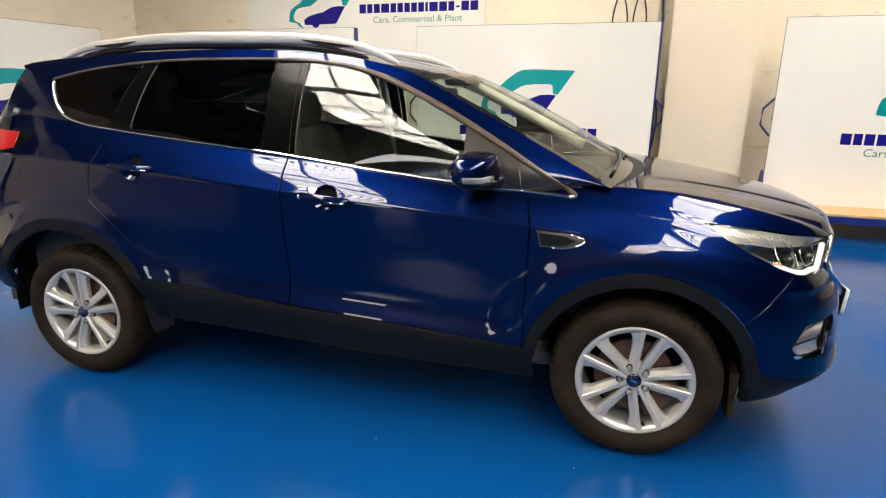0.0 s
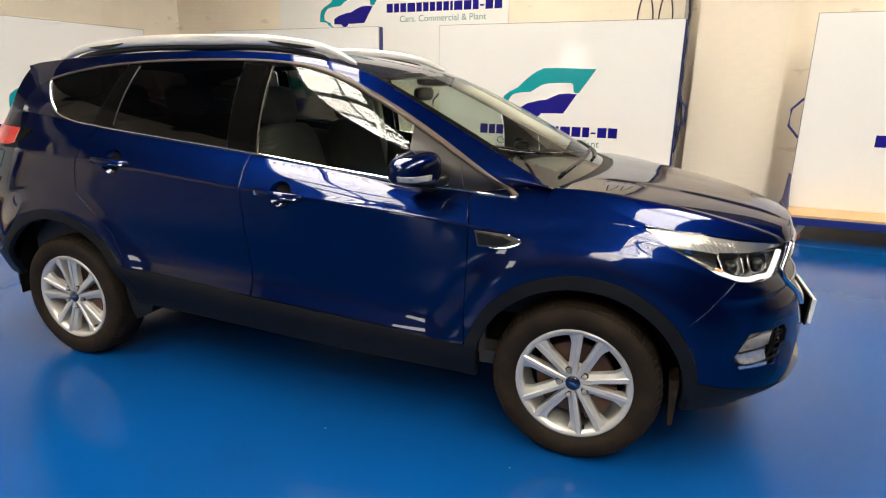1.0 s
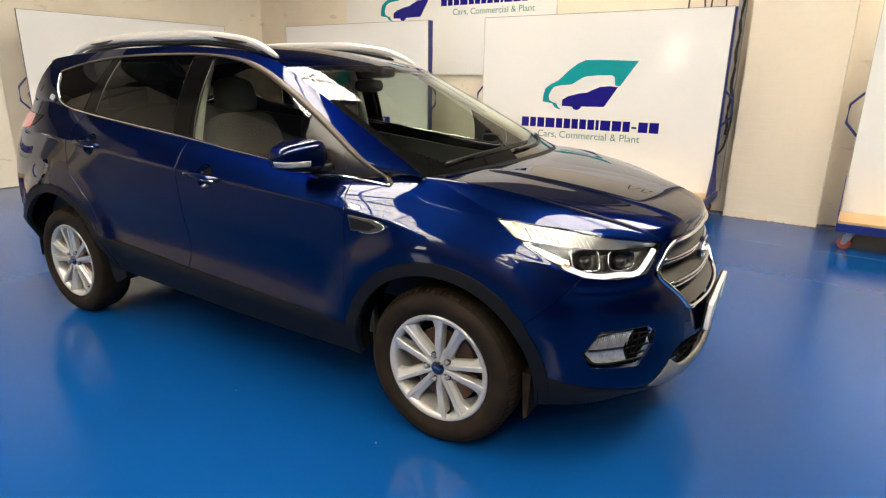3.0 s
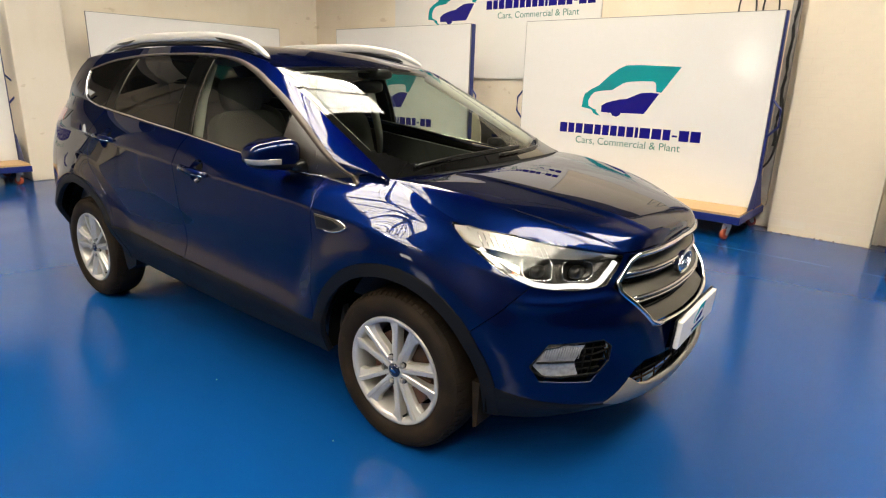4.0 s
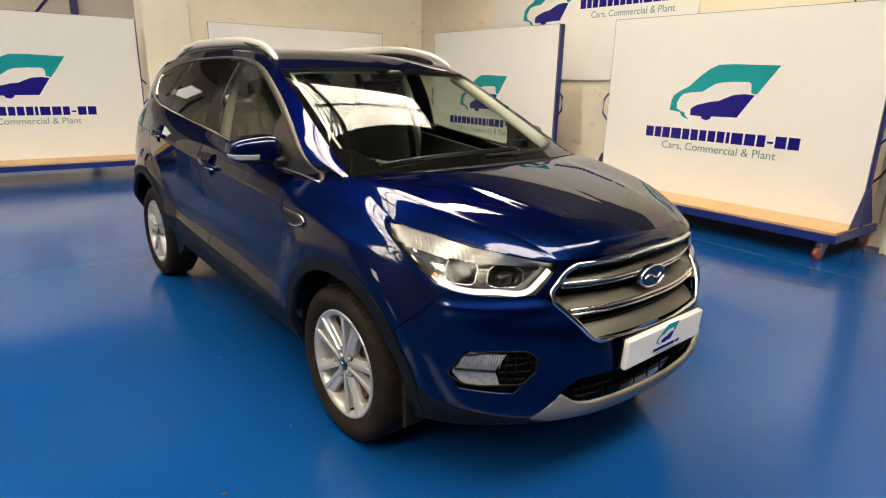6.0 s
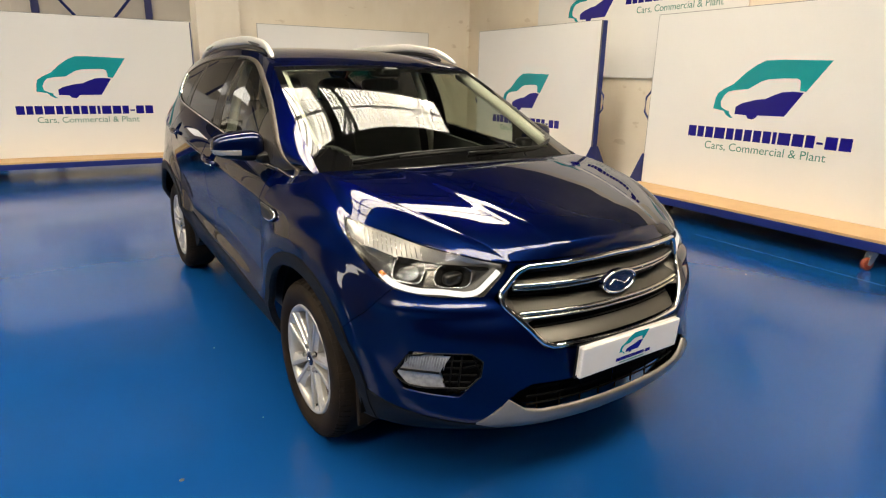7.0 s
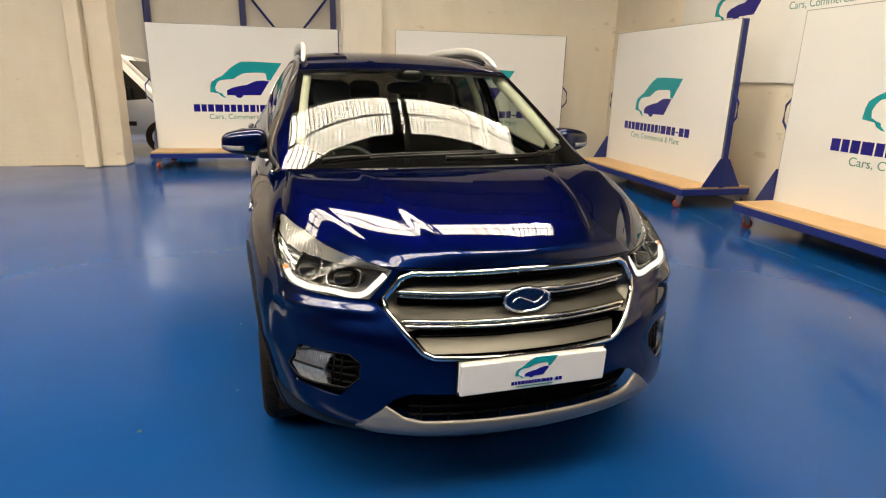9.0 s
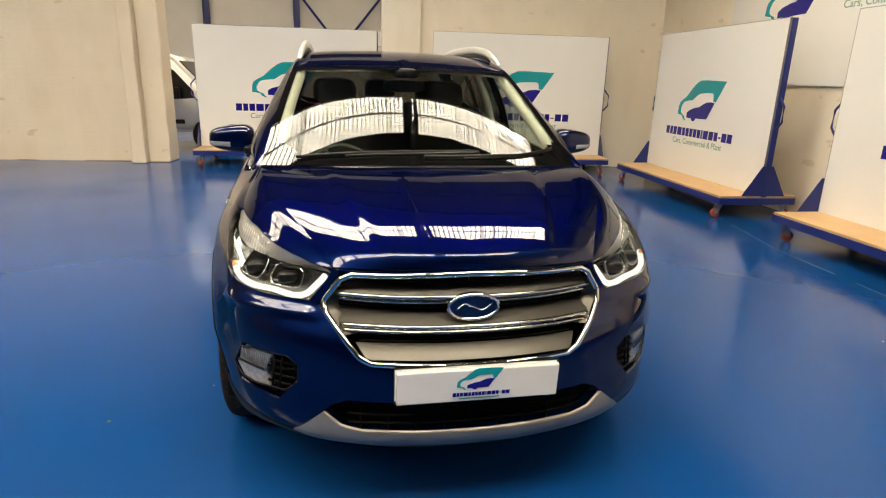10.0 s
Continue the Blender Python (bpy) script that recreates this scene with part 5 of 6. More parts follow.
edge = [(x, side_y(x, z) - .009, z) for x, z in spline([(1.060, .925), (1.115, .902), (1.055, .875), (.99, .873)], 16)]
pair("vent_edge", tube(edge, .0045, 6), CHROME, parents=vents, label="chrome edge of the vent")
vent_in = prism([(.940, .928), (1.045, .920), (1.080, .903), (1.04, .882), (.951, .880)], "y", 0, .003)
for v in vent_in.verts:
    v.co.y = side_y(v.co.x, v.co.z) - 0.010 - v.co.y
pair("vent_insert", vent_in, SATIN_BLACK, parents=vents, label="black vent insert", smooth=False)


# ---- head lamps ----
def pushed(bm, by, scale=1.0):
    o = bm.copy()
    o.normal_update()
    moves = {v: v.normal.copy() for v in o.verts}
    for v, n in moves.items():
        v.co -= n * by
    return o


bowl = pushed(lens, 0.055)
wall_bm = pushed(lens, 0.001)
edges = rim_of(wall_bm)
wall_bm.normal_update()
ns = {v: v.normal.copy() for v in wall_bm.verts}
faces = wall_bm.faces[:]
g = bmesh.ops.extrude_edge_only(wall_bm, edges=edges)["geom"]
for v in [v for v in g if isinstance(v, bmesh.types.BMVert)]:
    o = next((w for e in v.link_edges for w in e.verts if w is not v and w in ns and (w.co - v.co).length < 1e-6), None)
    if o is not None:
        v.co -= ns[o] * 0.054
bmesh.ops.delete(wall_bm, geom=faces, context="FACES")
LENS_TREE = BVHTree.FromBMesh(lens)


def on_lens(p, z, back):
    """A place on the lamp's cover by its length along the corner and its height, set back."""
    x0, y0 = 0.8 * p, 0.6 * p
    hit = LENS_TREE.ray_cast(Vector((x0, y0, z)) + Vector((0.6, -0.8, 0)) * 4, Vector((-0.6, 0.8, 0)))
    if not hit[0]:
        near = LENS_TREE.find_nearest(Vector((x0, y0, z)) + Vector((0.6, -0.8, 0)) * 1.4)
        return near[0] - near[1] * back
    return hit[0] - hit[1] * back


lamps = pair("head_lamp", lens, LAMP_CLEAR, label="clear head lamp with white light guide")
for ob in lamps:
    ob.visible_shadow = False
pair("lamp_housing", bowl, LAMP_SILVER, parents=lamps, label="grey lamp housing")
pair("lamp_side", wall_bm, LAMP_CHROME, parents=lamps, label="bright inner lamp wall")
guide = [on_lens(p, z, .016) for p, z in spline([(.985, .845), (1.03, .822), (1.08, .808), (1.20, .797), (1.325, .797), (1.35, .825), (1.378, .862)], 40)]
pair("light_guide", tube(guide, 0.0105, 8), DRL, parents=lamps, label="white daytime light guide")
TOP_P, TOP_Z = [.765, .93, 1.12, 1.28, 1.403], [.981, .966, .931, .907, .884]
rows = []
for p in np.linspace(.78, 1.385, 36):
    top = float(np.interp(p, TOP_P, TOP_Z)) - .002
    width = float(np.interp(p, [.80, .92, 1.05, 1.20, 1.375], [.034, .064, .040, .030, .016]))
    rows.append([on_lens(p + .25 * width * k, top - width * k, .010 + .022 * k) for k in np.linspace(0, 1, 6)])
pair("upper_blade", sheet(rows), LAMP_BLADE, parents=lamps, label="bright ribbed upper lamp blade")
for p, z, hw, hh, e in ((1.080, .862, .056, .036, .50), (1.235, .845, .060, .036, .60)):
    ring = [on_lens(p + hw * math.copysign(abs(math.cos(a)) ** e, math.cos(a)) + .12 * hh * math.sin(a), z + hh * math.copysign(abs(math.sin(a)) ** e, math.sin(a)) - .16 * hw * math.cos(a), .026) for a in np.linspace(0, 2 * math.pi, 33)[:-1]]
    c = on_lens(p, z, .045)
    well = bmesh.new()
    rim_v = [well.verts.new(q_) for q_ in ring]
    low_v = [well.verts.new(c + (Vector(q_) - c) * .72 + (c - on_lens(p, z, .030)) * .8) for q_ in ring]
    for k in range(32):
        well.faces.new((rim_v[k], rim_v[(k + 1) % 32], low_v[(k + 1) % 32], low_v[k]))
    well.faces.new(low_v)
    wells = pair("lamp_well", well, LAMP_GREY, parents=lamps, label="dark lamp well")
    pair("well_frame", tube(ring, 0.0020, 6, closed=True), LAMP_CHROME, parents=wells, label="bright frame of the lamp well")
    ball = blob(0, 0, 0, hh * .62, hw * .62, hh * .62, .7, 20, 12)
    bmesh.ops.translate(ball, vec=c + Vector((.008, -.006, 0)), verts=ball.verts[:])
    pair("projector_lens", ball, LAMP_GREY, parents=wells, label="dark projector lens")
rows = []
for p in np.linspace(.835, 1.015, 16):
    low = float(np.interp(p, [.82, .90, .98, 1.06], [.925, .872, .828, .800])) + .010
    high = float(np.interp(p, TOP_P, TOP_Z)) - .050
    rows.append([on_lens(p, low + (max(high, low + .004) - low) * k, .020 + .016 * math.sin(math.pi * k)) for k in np.linspace(0, 1, 6)])
pair("lamp_cheek", sheet(rows), LAMP_CHROME, parents=lamps, label="bright outer reflector of the lamp")
rows = []
for p in np.linspace(1.03, 1.345, 24):
    top = float(np.interp(p, TOP_P, TOP_Z)) - float(np.interp(p, [1.03, 1.20, 1.345], [.046, .034, .022]))
    rows.append([on_lens(p, top - .012 * k, .018 + .020 * k) for k in np.linspace(0, 1, 4)])
pair("lamp_bezel", sheet(rows), LAMP_GREY, parents=lamps, label="dark bezel under the upper blade")
amber = [on_lens(p, z, .014) for p, z in ((.985, .846), (1.005, .836))]
pair("amber_reflector", tube(amber, 0.009, 8), AMBER, parents=lamps, label="amber side reflector")
for k in range(13):
    p = .865 + k * .020
    top = float(np.interp(p, TOP_P, TOP_Z)) - .012
    fin = tube([on_lens(p, top, .010), on_lens(p + .022, top - .036, .022)], 0.0013, 5)
    pair("lamp_fin", fin, LAMP_CHROME, parents=lamps)

# ---- fog lamps ----
fog_back = pushed(fog, 0.035)
fl = pair("fog_recess", fog_back, DARK_VOID, bump, label="black fog lamp recess")
fog_tree = BVHTree.FromBMesh(fog)


def on_fog(p, z, back):
    hit = fog_tree.find_nearest(Vector((0.8 * p, 0.6 * p, z)) + Vector((0.6, -0.8, 0)) * (1.42))
    q = fog_tree.ray_cast(Vector((0.8 * p, 0.6 * p, z)) + Vector((0.6, -0.8, 0)) * 4, Vector((-0.6, 0.8, 0)))
    return (q[0] - q[1] * back) if q[0] else (hit[0] - hit[1] * back)


def on_rib(p, z):
    return on_fog(p, z, .004)


side_wall = [on_fog(p, z, .002) for p, z in spline(FOG + [FOG[0]], 60)]
pair("fog_surround", tube(side_wall, 0.0032, 6, closed=True), BLACK_PLASTIC, parents=fl, label="black fog lamp surround")
lamp_face = take(fog, cut(fog, [(1.07, .510), (1.13, .592), (1.265, .594), (1.225, .525), (1.245, .470), (1.11, .470)], PZ))
pair("fog_lamp", panel(lamp_face, gap=0.003, depth=0.03, proud=-0.006), FOG_LENS, parents=fl, label="frosted clear fog lamp")
fog.free()
for k in range(16):
    p = 1.098 + k * .0092
    pair("lens_rib", tube([on_rib(p, .537), on_rib(p + .010, .583)], 0.0016, 5), WHITE_LENS, parents=fl)
pair("lens_band", tube([on_fog(1.085, .524, .003), on_fog(1.15, .527, .003), on_fog(1.222, .527, .003)], 0.0042, 6), BLACK_PLASTIC, parents=fl, label="dark band across the fog lamp")
for k in range(6):
    z = .468 + k * .025
    pair("mesh_bar", tube([on_fog(1.235, z, .012), on_fog(1.30, z + .002, .012), on_fog(1.362 - abs(z - .545) * .7, z + .004, .012)], 0.0045, 5), DARK_VOID, parents=fl)
for k in range(4):
    p = 1.255 + k * .03
    pair("mesh_bar", tube([on_fog(p, .462, .013), on_fog(p + .012, .595, .013)], 0.004, 5), DARK_VOID, parents=fl)

# ---- grille ----
back = pushed(grille_face, 0.06)
grille = part("grille", both_halves(back), DARK_VOID, bump, "black grille opening", True)
grille_face.free()


def across(z, half_w, back, n=41):
    return [(front_x(y, z) - back, y, z) for y in np.linspace(-half_w, half_w, n)]


def grille_half(z):
    zs, ws_ = [.600, .610, .768, .880, .893], [.335, .352, .485, .415, .40]
    return float(np.interp(z, zs, ws_))


corners = [(.0, .886), (-.402, .878), (-.478, .768), (-.348, .612), (0, .604)]
outline = []
for i, (a, b) in enumerate(zip(corners, corners[1:])):
    a, b = np.array(a), np.array(b)
    n = np.linalg.norm(b - a)
    lo_, hi_ = (0 if i == 0 else .022 / n), (1 if i == 3 else 1 - .022 / n)
    outline += [tuple(a + (b - a) * q) for q in np.linspace(lo_, hi_, 18)]
loop = [(front_x(y, z) + 0.002, y, z) for y, z in outline] + [(front_x(y, z) + 0.002, -y, z) for y, z in outline[::-1][1:-1]]
part("grille_frame", tube(loop, 0.0105, 8, closed=True), CHROME, grille, "chrome grille frame", True)


def blade(z_top, z_bot, inset_top, inset_bot, trim):
    rows = []
    for s in np.linspace(0, 1, 7):
        z = z_top + (z_bot - z_top) * s
        w = grille_half(z) - trim
        dip = 0.004 * math.sin(math.pi * s)
        rows.append([(front_x(y, z) - (inset_top + (inset_bot - inset_top) * s) + dip, y, z) for y in np.linspace(-w, w, 41)])
    return sheet(rows)


for z, h in ((.815, .031), (.724, .033)):
    bar = part("grille_bar", blade(z + h, z, .052, .006, .028), SATIN_SILVER, grille, "satin silver grille blade", True)
    part("bar_lip", tube(across(z - .004, grille_half(z) - .030, .004), 0.0075, 8), SOFT_CHROME, bar, "chrome lip of the blade", True)
    part("bar_lip", tube(across(z - .020, grille_half(z) - .036, .010), 0.0055, 8), SOFT_CHROME, bar, "chrome lower lip of the blade", True)
part("lower_blade", blade(.658, .620, .046, .008, .022), SATIN_SILVER, grille, "satin silver lower grille band", True)
for s in (-1, 1):
    rows = []
    for k in np.linspace(0, 1, 9):
        z = .690 + (.835 - .690) * k
        w = grille_half(z)
        rows.append([(front_x(y, z) - b, s * y, z) for y, b in ((w - .012, .004), (w - .045, .022), (w - .060, .040))])
    part("side_blade", sheet(rows), SATIN_SILVER, grille, "satin silver grille cheek", True)
for k in range(13):
    z = .625 + k * .02
    part("mesh_bar", tube(across(z, grille_half(z) - .04, .045, 21), 0.0028, 5), BLACK_PLASTIC, grille)

# oval badge
bx = front_x(0, .785) + .006
ell = lambda a, b, n=40: [(a * math.cos(2 * math.pi * i / n), b * math.sin(2 * math.pi * i / n)) for i in range(n)]
b = prism([(y, .783 + z) for y, z in ell(.084, .044)], "x", bx - .014, bx + .006)
badge = part("badge", b, BADGE_BLUE, grille, "dark blue oval badge")
part("badge_ring", tube([(bx + .006, y, .783 + z) for y, z in ell(.082, .042)], 0.0055, 8, closed=True), CHROME, badge, "chrome badge ring", True)
script = spline([(-.052, -.005), (-.030, .010), (.0, .0), (.030, -.010), (.052, .005)], 40)
part("badge_stroke", tube([(bx + .008, y, .783 + z) for y, z in script], 0.0023, 6), CHROME, badge, "chrome stroke on the badge", True)

# lower mouth, skid plate, plate
mb = pushed(mouth, 0.05)
mouth_ob = part("lower_grille", both_halves(mb), DARK_VOID, bump, "black lower grille opening", True)
mouth.free()
for z in (.395, .425, .455):
    part("mesh_bar", tube(across(z, .40 if z < .44 else .38, .034, 31), 0.004, 6), DARK_VOID, mouth_ob)
for k in range(9):
    y = -.36 + k * .09
    part("mesh_bar", tube([(front_x(y, .37) - .03, y, .37), (front_x(y, .48) - .036, y, .48)], 0.0035, 6), DARK_VOID, mouth_ob)
part("skid_plate", both_halves(panel(skid, gap=0.001, depth=0.02, proud=0.006)), SKID_SILVER, bump, "silver painted skid plate with scuffs", True)

px = front_x(0.24, .55) + .012
plate = part("number_plate", new_box(-.009, .009, -.262, .262, -.057, .057, bevel=.004), PLATE_WHITE, bump, "white dealer plate over a number plate", m=pose(px + .022, .008, .553, 0, 4))
part("under_plate", new_box(-.0095, -.0090, -.266, .258, -.050, .062), PLATE_WHITE, plate, "edge of the plate underneath")
part("plate_holder", new_box(-.020, -.010, -.268, .268, -.064, .064, bevel=.003), BLACK_PLASTIC, plate)
part("teal_emblem", prism([(.13 * a + .005, .022 + .13 * b) for a, b in TEAL_SHAPE], "x", .0092, .0102), TEAL_INK, plate)
part("navy_emblem", prism([(.13 * a + .005, .022 + .13 * b) for a, b in NAVY_SHAPE], "x", .0092, .0102), NAVY_INK, plate)
x = -.085
for i, w in enumerate(BLOCKS):
    lo_, hi_ = (-.032, -.030) if i == 13 else (-.037, -.024)
    part("name_block", new_box(.0092, .0102, x, x + w * .105, lo_, hi_), NAVY_INK, plate)
    x += w * .105 + .0018
part("strapline_bar", new_box(.0092, .0102, -.065, .068, -.047, -.043), GREEN_INK, plate)

# ---- wheels ----

def wheel(key, s):
    """s is -1 for the side that the walk passes."""
    cx = HUBS[key]
    w = new("wheel")
    w.parent = car
    w.matrix_basis = pose(cx, s * .782, WZ, 0, 0, 0 if s < 0 else 180) @ pose(0, 0, 0, 0, 15 if key == "front" else -8, 0)
    tagged(w, "silver multi-spoke alloy wheel with a black tyre")
    prof = [(.226, -.076), (.234, -.090), (.262, -.104), (.298, -.105), (.318, -.092), (.327, -.076), (.334, -.055), (.337, 0.0), (.336, .055), (.331, .078), (.320, .095), (.30, .110), (.236, .095), (.226, .076)]
    part("tyre", lathe(prof, 72, closed=True), RUBBER, w, "worn black tyre", True)
    bm = bmesh.new()
    for i in range(74):
        prism([(-.0920, .306), (-.0910, .3215), (-.0770, .3308), (-.050, .3378), (-.046, .326)], "x", -.0102, .0102, bm)
        bm.verts.ensure_lookup_table()
        bmesh.ops.transform(bm, matrix=pose(0, 0, 0, 0, 360 / 74, 0), verts=bm.verts[:])
    part("tread", bm, RUBBER, w, "shoulder tread of the tyre")
    rim = part("rim", lathe([(.232, -.086), (.230, -.094), (.224, -.094), (.210, -.087), (.204, -.078), (.203, -.040), (.200, .02), (.200, .080), (.226, .085), (.228, -.075)], 72, closed=True), ALLOY, w, "silver alloy rim", True)
    part("hub_face", lathe([(.001, -.078), (.034, -.078), (.046, -.074), (.072, -.068), (.078, -.045), (.07, -.03)], 32), ALLOY, rim, smooth=False)
    for i in range(5):
        for d in (-1, 1):
            mid_a = 72 * i
            bm = bmesh.new()
            rows = []
            for k in range(13):
                q = k / 12
                a0, a1 = radians(mid_a + d * 24), radians(mid_a + d * 12.4)
                sx, sz = .030 * math.sin(a0) * (1 - q) + .217 * math.sin(a1) * q, .030 * math.cos(a0) * (1 - q) + .217 * math.cos(a1) * q
                r, ang = math.hypot(sx, sz), math.atan2(sx, sz)
                slot, win = .0140 + .0030 * q, .0215 + .004 * q + .026 * max(0, (q - .72) / .28) ** 1.6
                y = -.080 - .012 * q
                ca, sa = math.cos(ang), math.sin(ang)
                row = []
                for off, dy in ((-slot, .040), (-slot, .002), (-slot * .80, -.0015), (slot * .15, -.0015), (slot * .40, .0045), (win * .93, .0120), (win, .016), (win, .040)):
                    row.append((r * sa + d * off * ca, y + dy, r * ca - d * off * sa))
                rows.append(row)
            sheet(rows, bm)
            bmesh.ops.recalc_face_normals(bm, faces=bm.faces[:])
            part("spoke", bm, ALLOY, rim, smooth=False)
        a = radians(72 * i + 36)
        nut = lathe([(.001, -.092), (.007, -.092), (.0105, -.088), (.0105, -.068)], 12)
        bmesh.ops.translate(nut, vec=(.055 * math.sin(a), 0, .055 * math.cos(a)), verts=nut.verts[:])
        # flat black disc in place of a recess, its shade put into the colour
        hole = lathe([(.001, -.0765), (.0150, -.0765), (.0155, -.070)], 14)
        bmesh.ops.translate(hole, vec=(.055 * math.sin(a), 0, .055 * math.cos(a)), verts=hole.verts[:])
        part("nut_hole", hole, SATIN_BLACK, rim, "black disc for the shade in the nut hole")
        part("wheel_nut", nut, GREY_EDGE, rim, "grey wheel nut")
    cap = part("centre_cap", lathe([(.001, -.088), (.026, -.087), (.030, -.082), (.030, -.07)], 28), BADGE_BLUE, rim, "blue oval centre cap", True)
    part("cap_stroke", new_box(-.014, .014, -.0895, -.0875, -.004, .004), CHROME, cap)
    part("valve", tube([(.10, -.06, -.172), (.102, -.085, -.168)], 0.005, 6), BLACK_PLASTIC, rim)
    # brake
    disc = part("brake_disc", lathe([(.06, -.030), (.155, -.030), (.155, -.008), (.06, -.008)], 40, closed=True), BRAKE, w, "rusty brake disc")
    part("disc_bell", lathe([(.001, -.050), (.070, -.048), (.075, -.02)], 28), BRAKE, disc)
    cal = prism(arc(0, .168, -35, 35, 8, 0) + arc(0, .095, 35, -35, 8, 0), "y", -.055, .02)
    bmesh.ops.transform(cal, matrix=pose(0, 0, 0, 0, 20, 0), verts=cal.verts[:])
    part("brake_caliper", cal, BRAKE, disc, "rusty brake caliper")
    part("back_plate", lathe([(.001, .03), (.19, .03), (.19, .036)], 32), DARK_VOID, w)
    return w


for key in HUBS:
    for s in (-1, 1):
        wheel(key, s)
    for s in (-1, 1):
        cx = HUBS[key]
        b = bmesh.new()
        prof = arc(cx, .425 if key == "front" else .452, -6, 186, 24)
        rows = [[(x, s * y, z) for x, z in prof] for y in (.835, .62)]
        sheet(rows, b)
        b.faces.new([b.verts.new((x, s * .62, z)) for x, z in prof])
        part("wheel_well", b, DARK_VOID, car, "dark wheel arch liner")
bm = new_box(-2.0, 1.80, -.66, .66, .265, .33, bevel=.01)
part("underbody", bm, DARK_VOID, car, "dark underbody")
pair("mud_flap", prism([(-.985, .43), (-.80, .40), (-.825, .315), (-.93, .262), (-.955, .30)], "y", -.845, -.70), BLACK_PLASTIC, label="black mud flap", smooth=False)
pair("mud_flap", prism([(1.700, .40), (1.735, .40), (1.728, .215), (1.712, .205)], "y", -.825, -.70), RUBBER, label="black mud flap", smooth=False)

# ---- cabin ----
bm = new_box(-1.95, 1.15, -.74, .74, .30, .36)
part("cabin_floor", bm, DASH, car, "dark cabin floor")
pair("door_card", prism([(-1.7, .36), (-1.7, 1.22), (-.85, 1.17), (-.16, 1.10), (.45, 1.04), (.95, 1.0), (.95, .36)], "y", -.765, -.735), DASH, label="dark door card", smooth=False)
lin = roof_grid.copy()
lin[:, :, 2] -= .030
lin[:, :, 1] *= .985
part("headliner", both_halves(half(lin)), LINING, car, "pale headliner", True)
dash = prism([(.62, .55), (.60, .90), (.68, 1.00), (.85, 1.045), (1.24, 1.065), (1.24, .55)], "y", -.73, .73)
bmesh.ops.bevel(dash, geom=[e for e in dash.edges if abs(e.verts[0].co.y - e.verts[1].co.y) > .5], offset=.03, segments=3, affect="EDGES")
part("dashboard", dash, DASH, car, "black dashboard", True)
part("binnacle", blob(.70, -.37, 1.02, .14, .20, .055, .7), DASH, car, "instrument hood", True)
wm = pose(.52, -.37, .93, 0, 62, 0)
ring = tube([(0.185 * math.cos(2 * math.pi * i / 36), 0.185 * math.sin(2 * math.pi * i / 36), 0) for i in range(36)], 0.015, 8, closed=True)
sw = part("steering_wheel", ring, DASH, car, "black steering wheel", True, m=wm)
part("wheel_boss", blob(0, 0, -.015, .065, .07, .03, .7), DASH, sw, smooth=True)
for a in (0, 120, 240):
    part("wheel_spoke", tube([(.05 * math.cos(radians(a + 90)), .05 * math.sin(radians(a + 90)), -.01), (.18 * math.cos(radians(a + 90)), .18 * math.sin(radians(a + 90)), 0)], .014, 6), DASH, sw)


def seat(x, y, w):
    s = new("seat")
    s.parent = car
    s.matrix_basis = pose(x, y, .36)
    tagged(s, "dark cloth car seat")
    part("cushion", blob(0, 0, .22, .27, w, .12, .45), SEAT, s, smooth=True)
    b = blob(0, 0, .30, .085, w * .98, .33, .45)
    bmesh.ops.transform(b, matrix=pose(-.24, 0, .30, 0, -14, 0), verts=b.verts[:])
    part("backrest", b, SEAT, s, smooth=True)
    for d in ((0,) if w < .4 else (-.42, 0.0, .42)):
        b = blob(0, 0, 0, .055, .13, .10, .6)
        bmesh.ops.transform(b, matrix=pose(-.41, d, 1.00, 0, -10, 0), verts=b.verts[:])
        part("headrest", b, SEAT, s, smooth=True)


seat(.10, -.37, .25)
seat(.10, .37, .25)
seat(-.85, 0, .64)
b = blob(0, 0, 0, .02, .12, .035, .6)
bmesh.ops.translate(b, vec=(.36, 0, 1.43), verts=b.verts[:])
part("rear_view_mirror", b, SATIN_BLACK, car, "black interior mirror", True)
part("sensor_pod", blob(.42, 0, 1.500, .09, .075, .03, .6), SATIN_BLACK, car, "black camera pod behind the screen", True)
for s in (-1, 1):
    line = [(x - .03, s * (abs(y) - .045), z - .02) for x, y, z in ROOF_EDGE[1:8]]
    part("pillar_lining", tube([(x, y, z) for x, y, z in line], .032, 8), LINING, car, "pale pillar lining", True)

    part("door_post_lining", tube([(-.23, s * .735, .5), (-.23, s * .735, 1.05), (-.235, s * .655, 1.35), (-.24, s * .575, 1.53)], [.03, .03, .026, .022], 10), LINING, car, "pale door post lining", True)

# wipers and the scuttle
foot_line, back_line = spline(ws_grid[0], 30), spline(HOOD_BACK, 30)
bm = both_halves(sheet([foot_line + np.array([-.01, 0, .000]), foot_line * .5 + back_line * .5 + np.array([0, 0, -.010]), back_line + np.array([.02, 0, -.012])]))
part("scuttle", bm, BLACK_PLASTIC, car, "black plastic scuttle", True)
WS_TREE = BVHTree.FromBMesh(sheet(ws_grid))


def on_screen(x, y, lift):
    h = WS_TREE.ray_cast(Vector((x, -abs(y), 3)), Vector((0, 0, -1)))
    z = h[0].z if h[0] else 1.12
    return (x, y, z + lift)


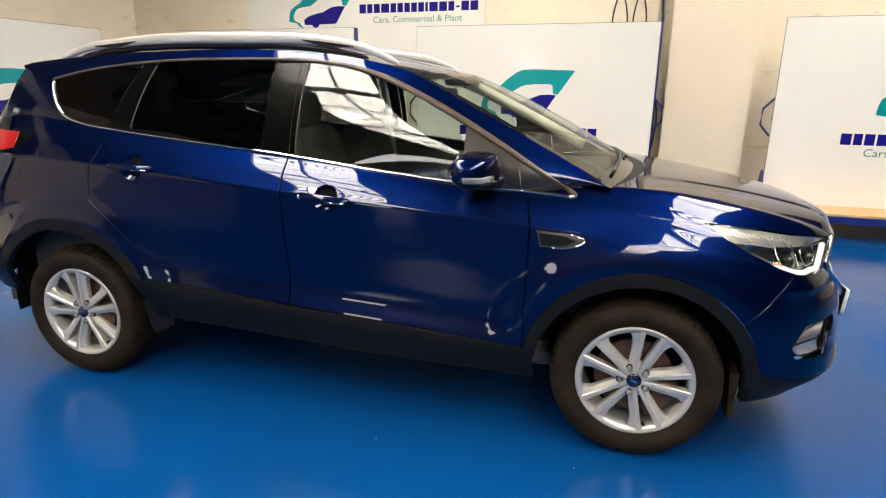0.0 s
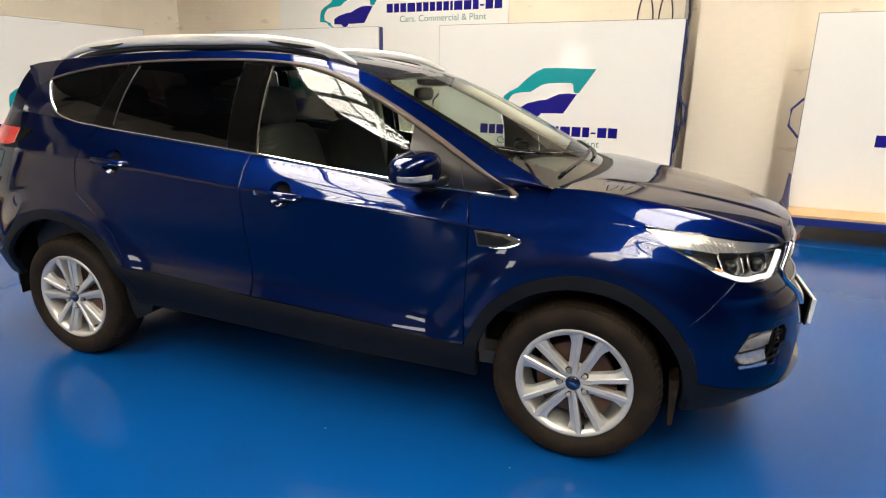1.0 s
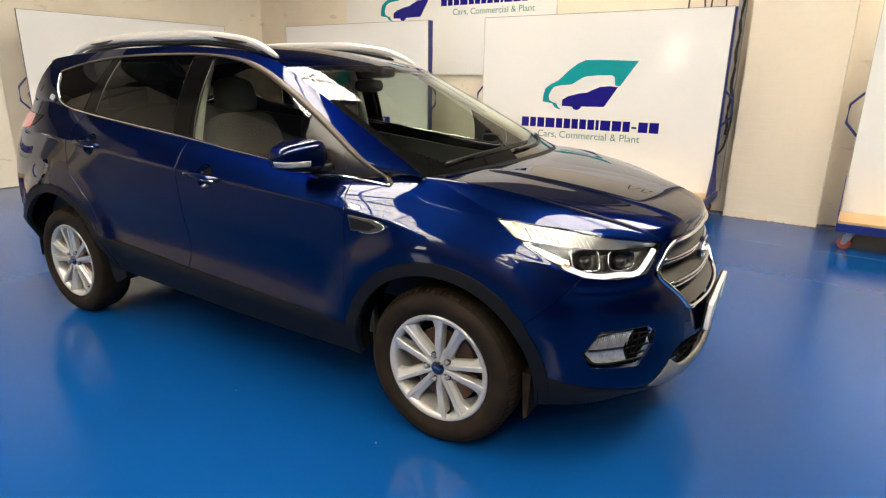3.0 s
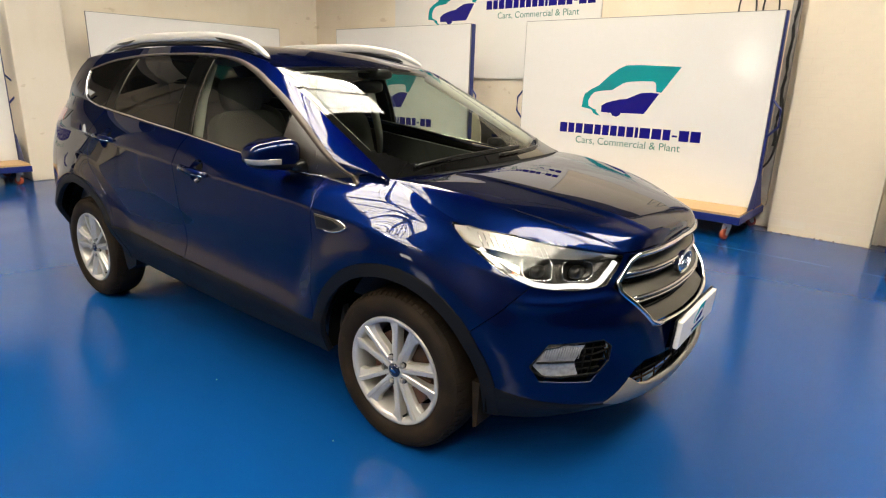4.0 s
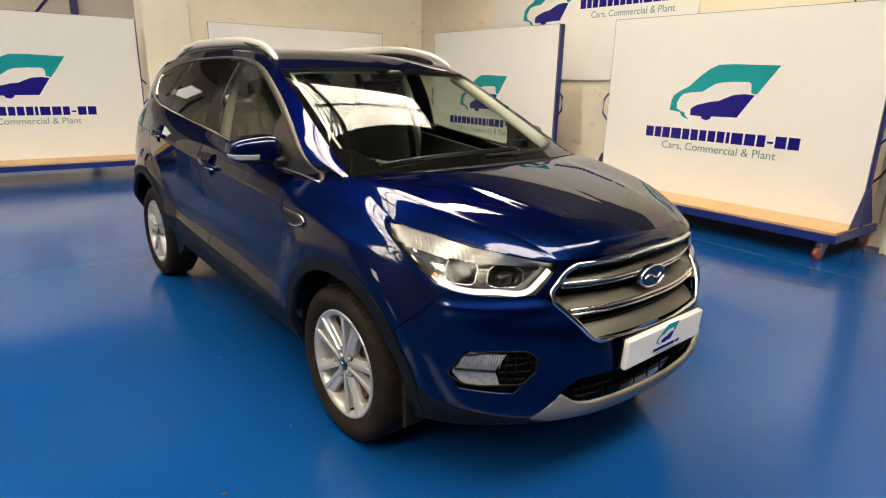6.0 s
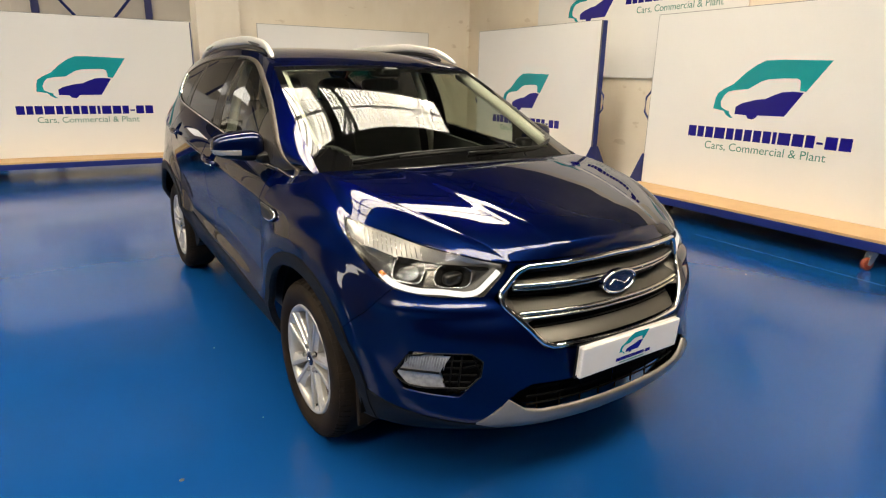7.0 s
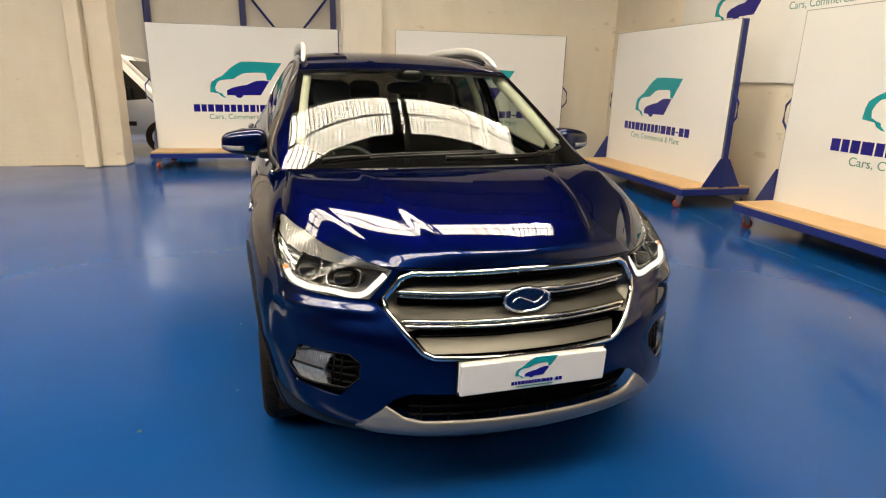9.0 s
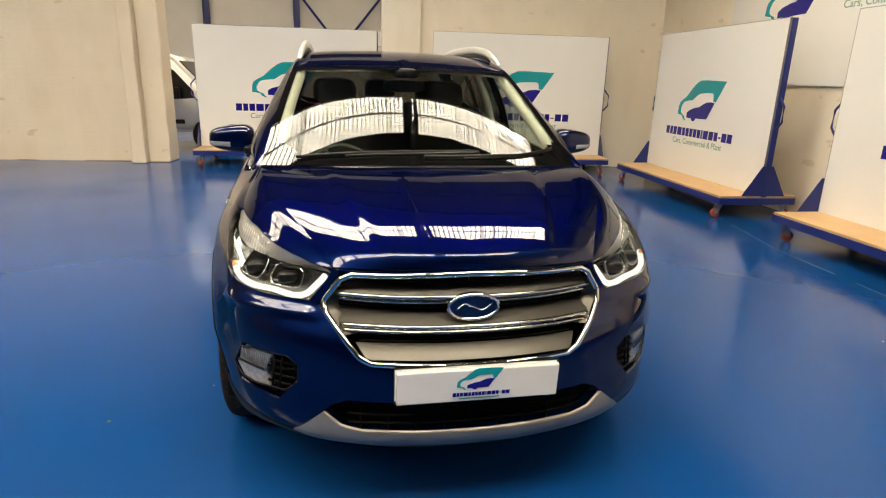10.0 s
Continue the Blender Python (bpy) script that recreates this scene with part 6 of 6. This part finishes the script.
for pts in ([(1.205, -.58), (1.230, -.35), (1.245, -.05), (1.225, .24)], [(1.275, -.02), (1.255, .25), (1.195, .50), (1.11, .64)]):
    line = [on_screen(x, y, .012) for x, y in spline(pts, 24)]
    wp = part("wiper", tube(line, [.004 + .004 * (1 - i / 23) for i in range(24)], 8), SATIN_BLACK, car, "black wiper arm and blade", True)
    part("wiper_blade", tube([on_screen(x, y, .004) for x, y in spline(pts, 24)[6:]], .006, 6), SATIN_BLACK, wp)
part("aerial", tube([(-1.62, 0, 1.625), (-1.70, 0, 1.66), (-1.76, 0, 1.70)], [.016, .009, .004], 8), SATIN_BLACK, car, "short roof aerial", True)


# ---- parked van in the next bay ----
def parked_van():
    t = thing("parked_van", "white panel van parked in the next bay", "van", m=pose(-9.2, -4.0, 0, 0, 0, 88))
    side = [(-2.1, 0.35), (-2.1, 1.0), (-1.95, 1.75), (-1.8, 1.83), (0.42, 1.83), (0.80, 1.74), (1.30, 1.20), (1.90, 1.04), (2.05, 0.85), (2.08, 0.35)]
    bm = prism(side, "y", -0.88, 0.88)
    bmesh.ops.bevel(bm, geom=[e for e in bm.edges if abs(e.verts[0].co.y - e.verts[1].co.y) < 1e-4], offset=0.09, segments=3, affect="EDGES")
    part("body", bm, VAN_WHITE, t, "white painted van body", smooth=True)
    for s in (-1, 1):
        y = s * 0.882
        part("side_window", prism([(-0.25, 0.97), (0.62, 0.96), (1.14, 1.00), (1.12, 1.13), (0.80, 1.50), (0.50, 1.62), (-0.25, 1.64)], "y", y, y + s * 0.004), VAN_GLASS, t, "dark side window")
        part("rubbing_strip", new_box(0.42, 0.92, min(y, y + s * 0.012), max(y, y + s * 0.012), 0.52, 0.60, bevel=0.004), BLACK_PLASTIC, t)
        part("door_mirror", new_box(0.70, 0.90, min(s * 0.90, s * 1.06), max(s * 0.90, s * 1.06), 0.98, 1.20, bevel=0.03), BLACK_PLASTIC, t)
        for x in (-1.35, 1.35):
            w = part("wheel", lathe([(0.10, -0.10), (0.29, -0.10), (0.31, -0.07), (0.31, 0.07), (0.29, 0.10), (0.10, 0.10)], 28), RUBBER, t, "black van tyre", m=pose(x, s * 0.81, 0.31))
            part("rim", lathe([(0.05, s * 0.095), (0.19, s * 0.102), (0.195, s * 0.08), (0.05, s * 0.06)], 24), ZINC, w)
    part("windscreen", prism([(0.875, 1.665), (1.265, 1.245), (1.275, 1.255), (0.885, 1.675)], "y", -0.74, 0.74), VAN_GLASS, t, "dark windscreen")


parked_van()


# ---- bricks of the pilaster and of the wall by the opening ----
def brick_mesh(w, h, d):
    bm = new_box(0, w, -d, 0.004, 0, h, bevel=0.0009)
    me = bpy.data.meshes.new("brick")
    bm.to_mesh(me)
    bm.free()
    me.materials.append(BRICK_PAINT)
    return me


def lay(owner, m, length, courses, first=0.0):
    """Stretcher courses in a wall's face; m takes a brick's own axes to the wall."""
    rng = random.Random(11)
    full, half_b = brick_mesh(0.2240, 0.0738, 0.0016), brick_mesh(0.1116, 0.0738, 0.0016)
    for row in range(courses):
        x = 0.0
        z = first + row * 0.0745
        if row % 2:
            kinds = [half_b]
        else:
            kinds = []
        while True:
            left = length - sum(0.225 if k is full else 0.1125 for k in kinds)
            if left < 0.105:
                break
            kinds.append(full if left > 0.217 else half_b)
        for k in kinds:
            w = 0.225 if k is full else 0.1125
            if not (row < 3 and rng.random() < 0.12):
                ob = new("brick", k)
                ob.parent = owner
                ob.matrix_basis = m @ pose(x + 0.001 * rng.random(), -0.0012 * rng.random(), z + 0.002 * rng.random(), 0, 0, rng.uniform(-.25, .25))
            x += w


lay(pilaster, pose(1.535, 4.732, 0), 0.915, 34, 0.004)
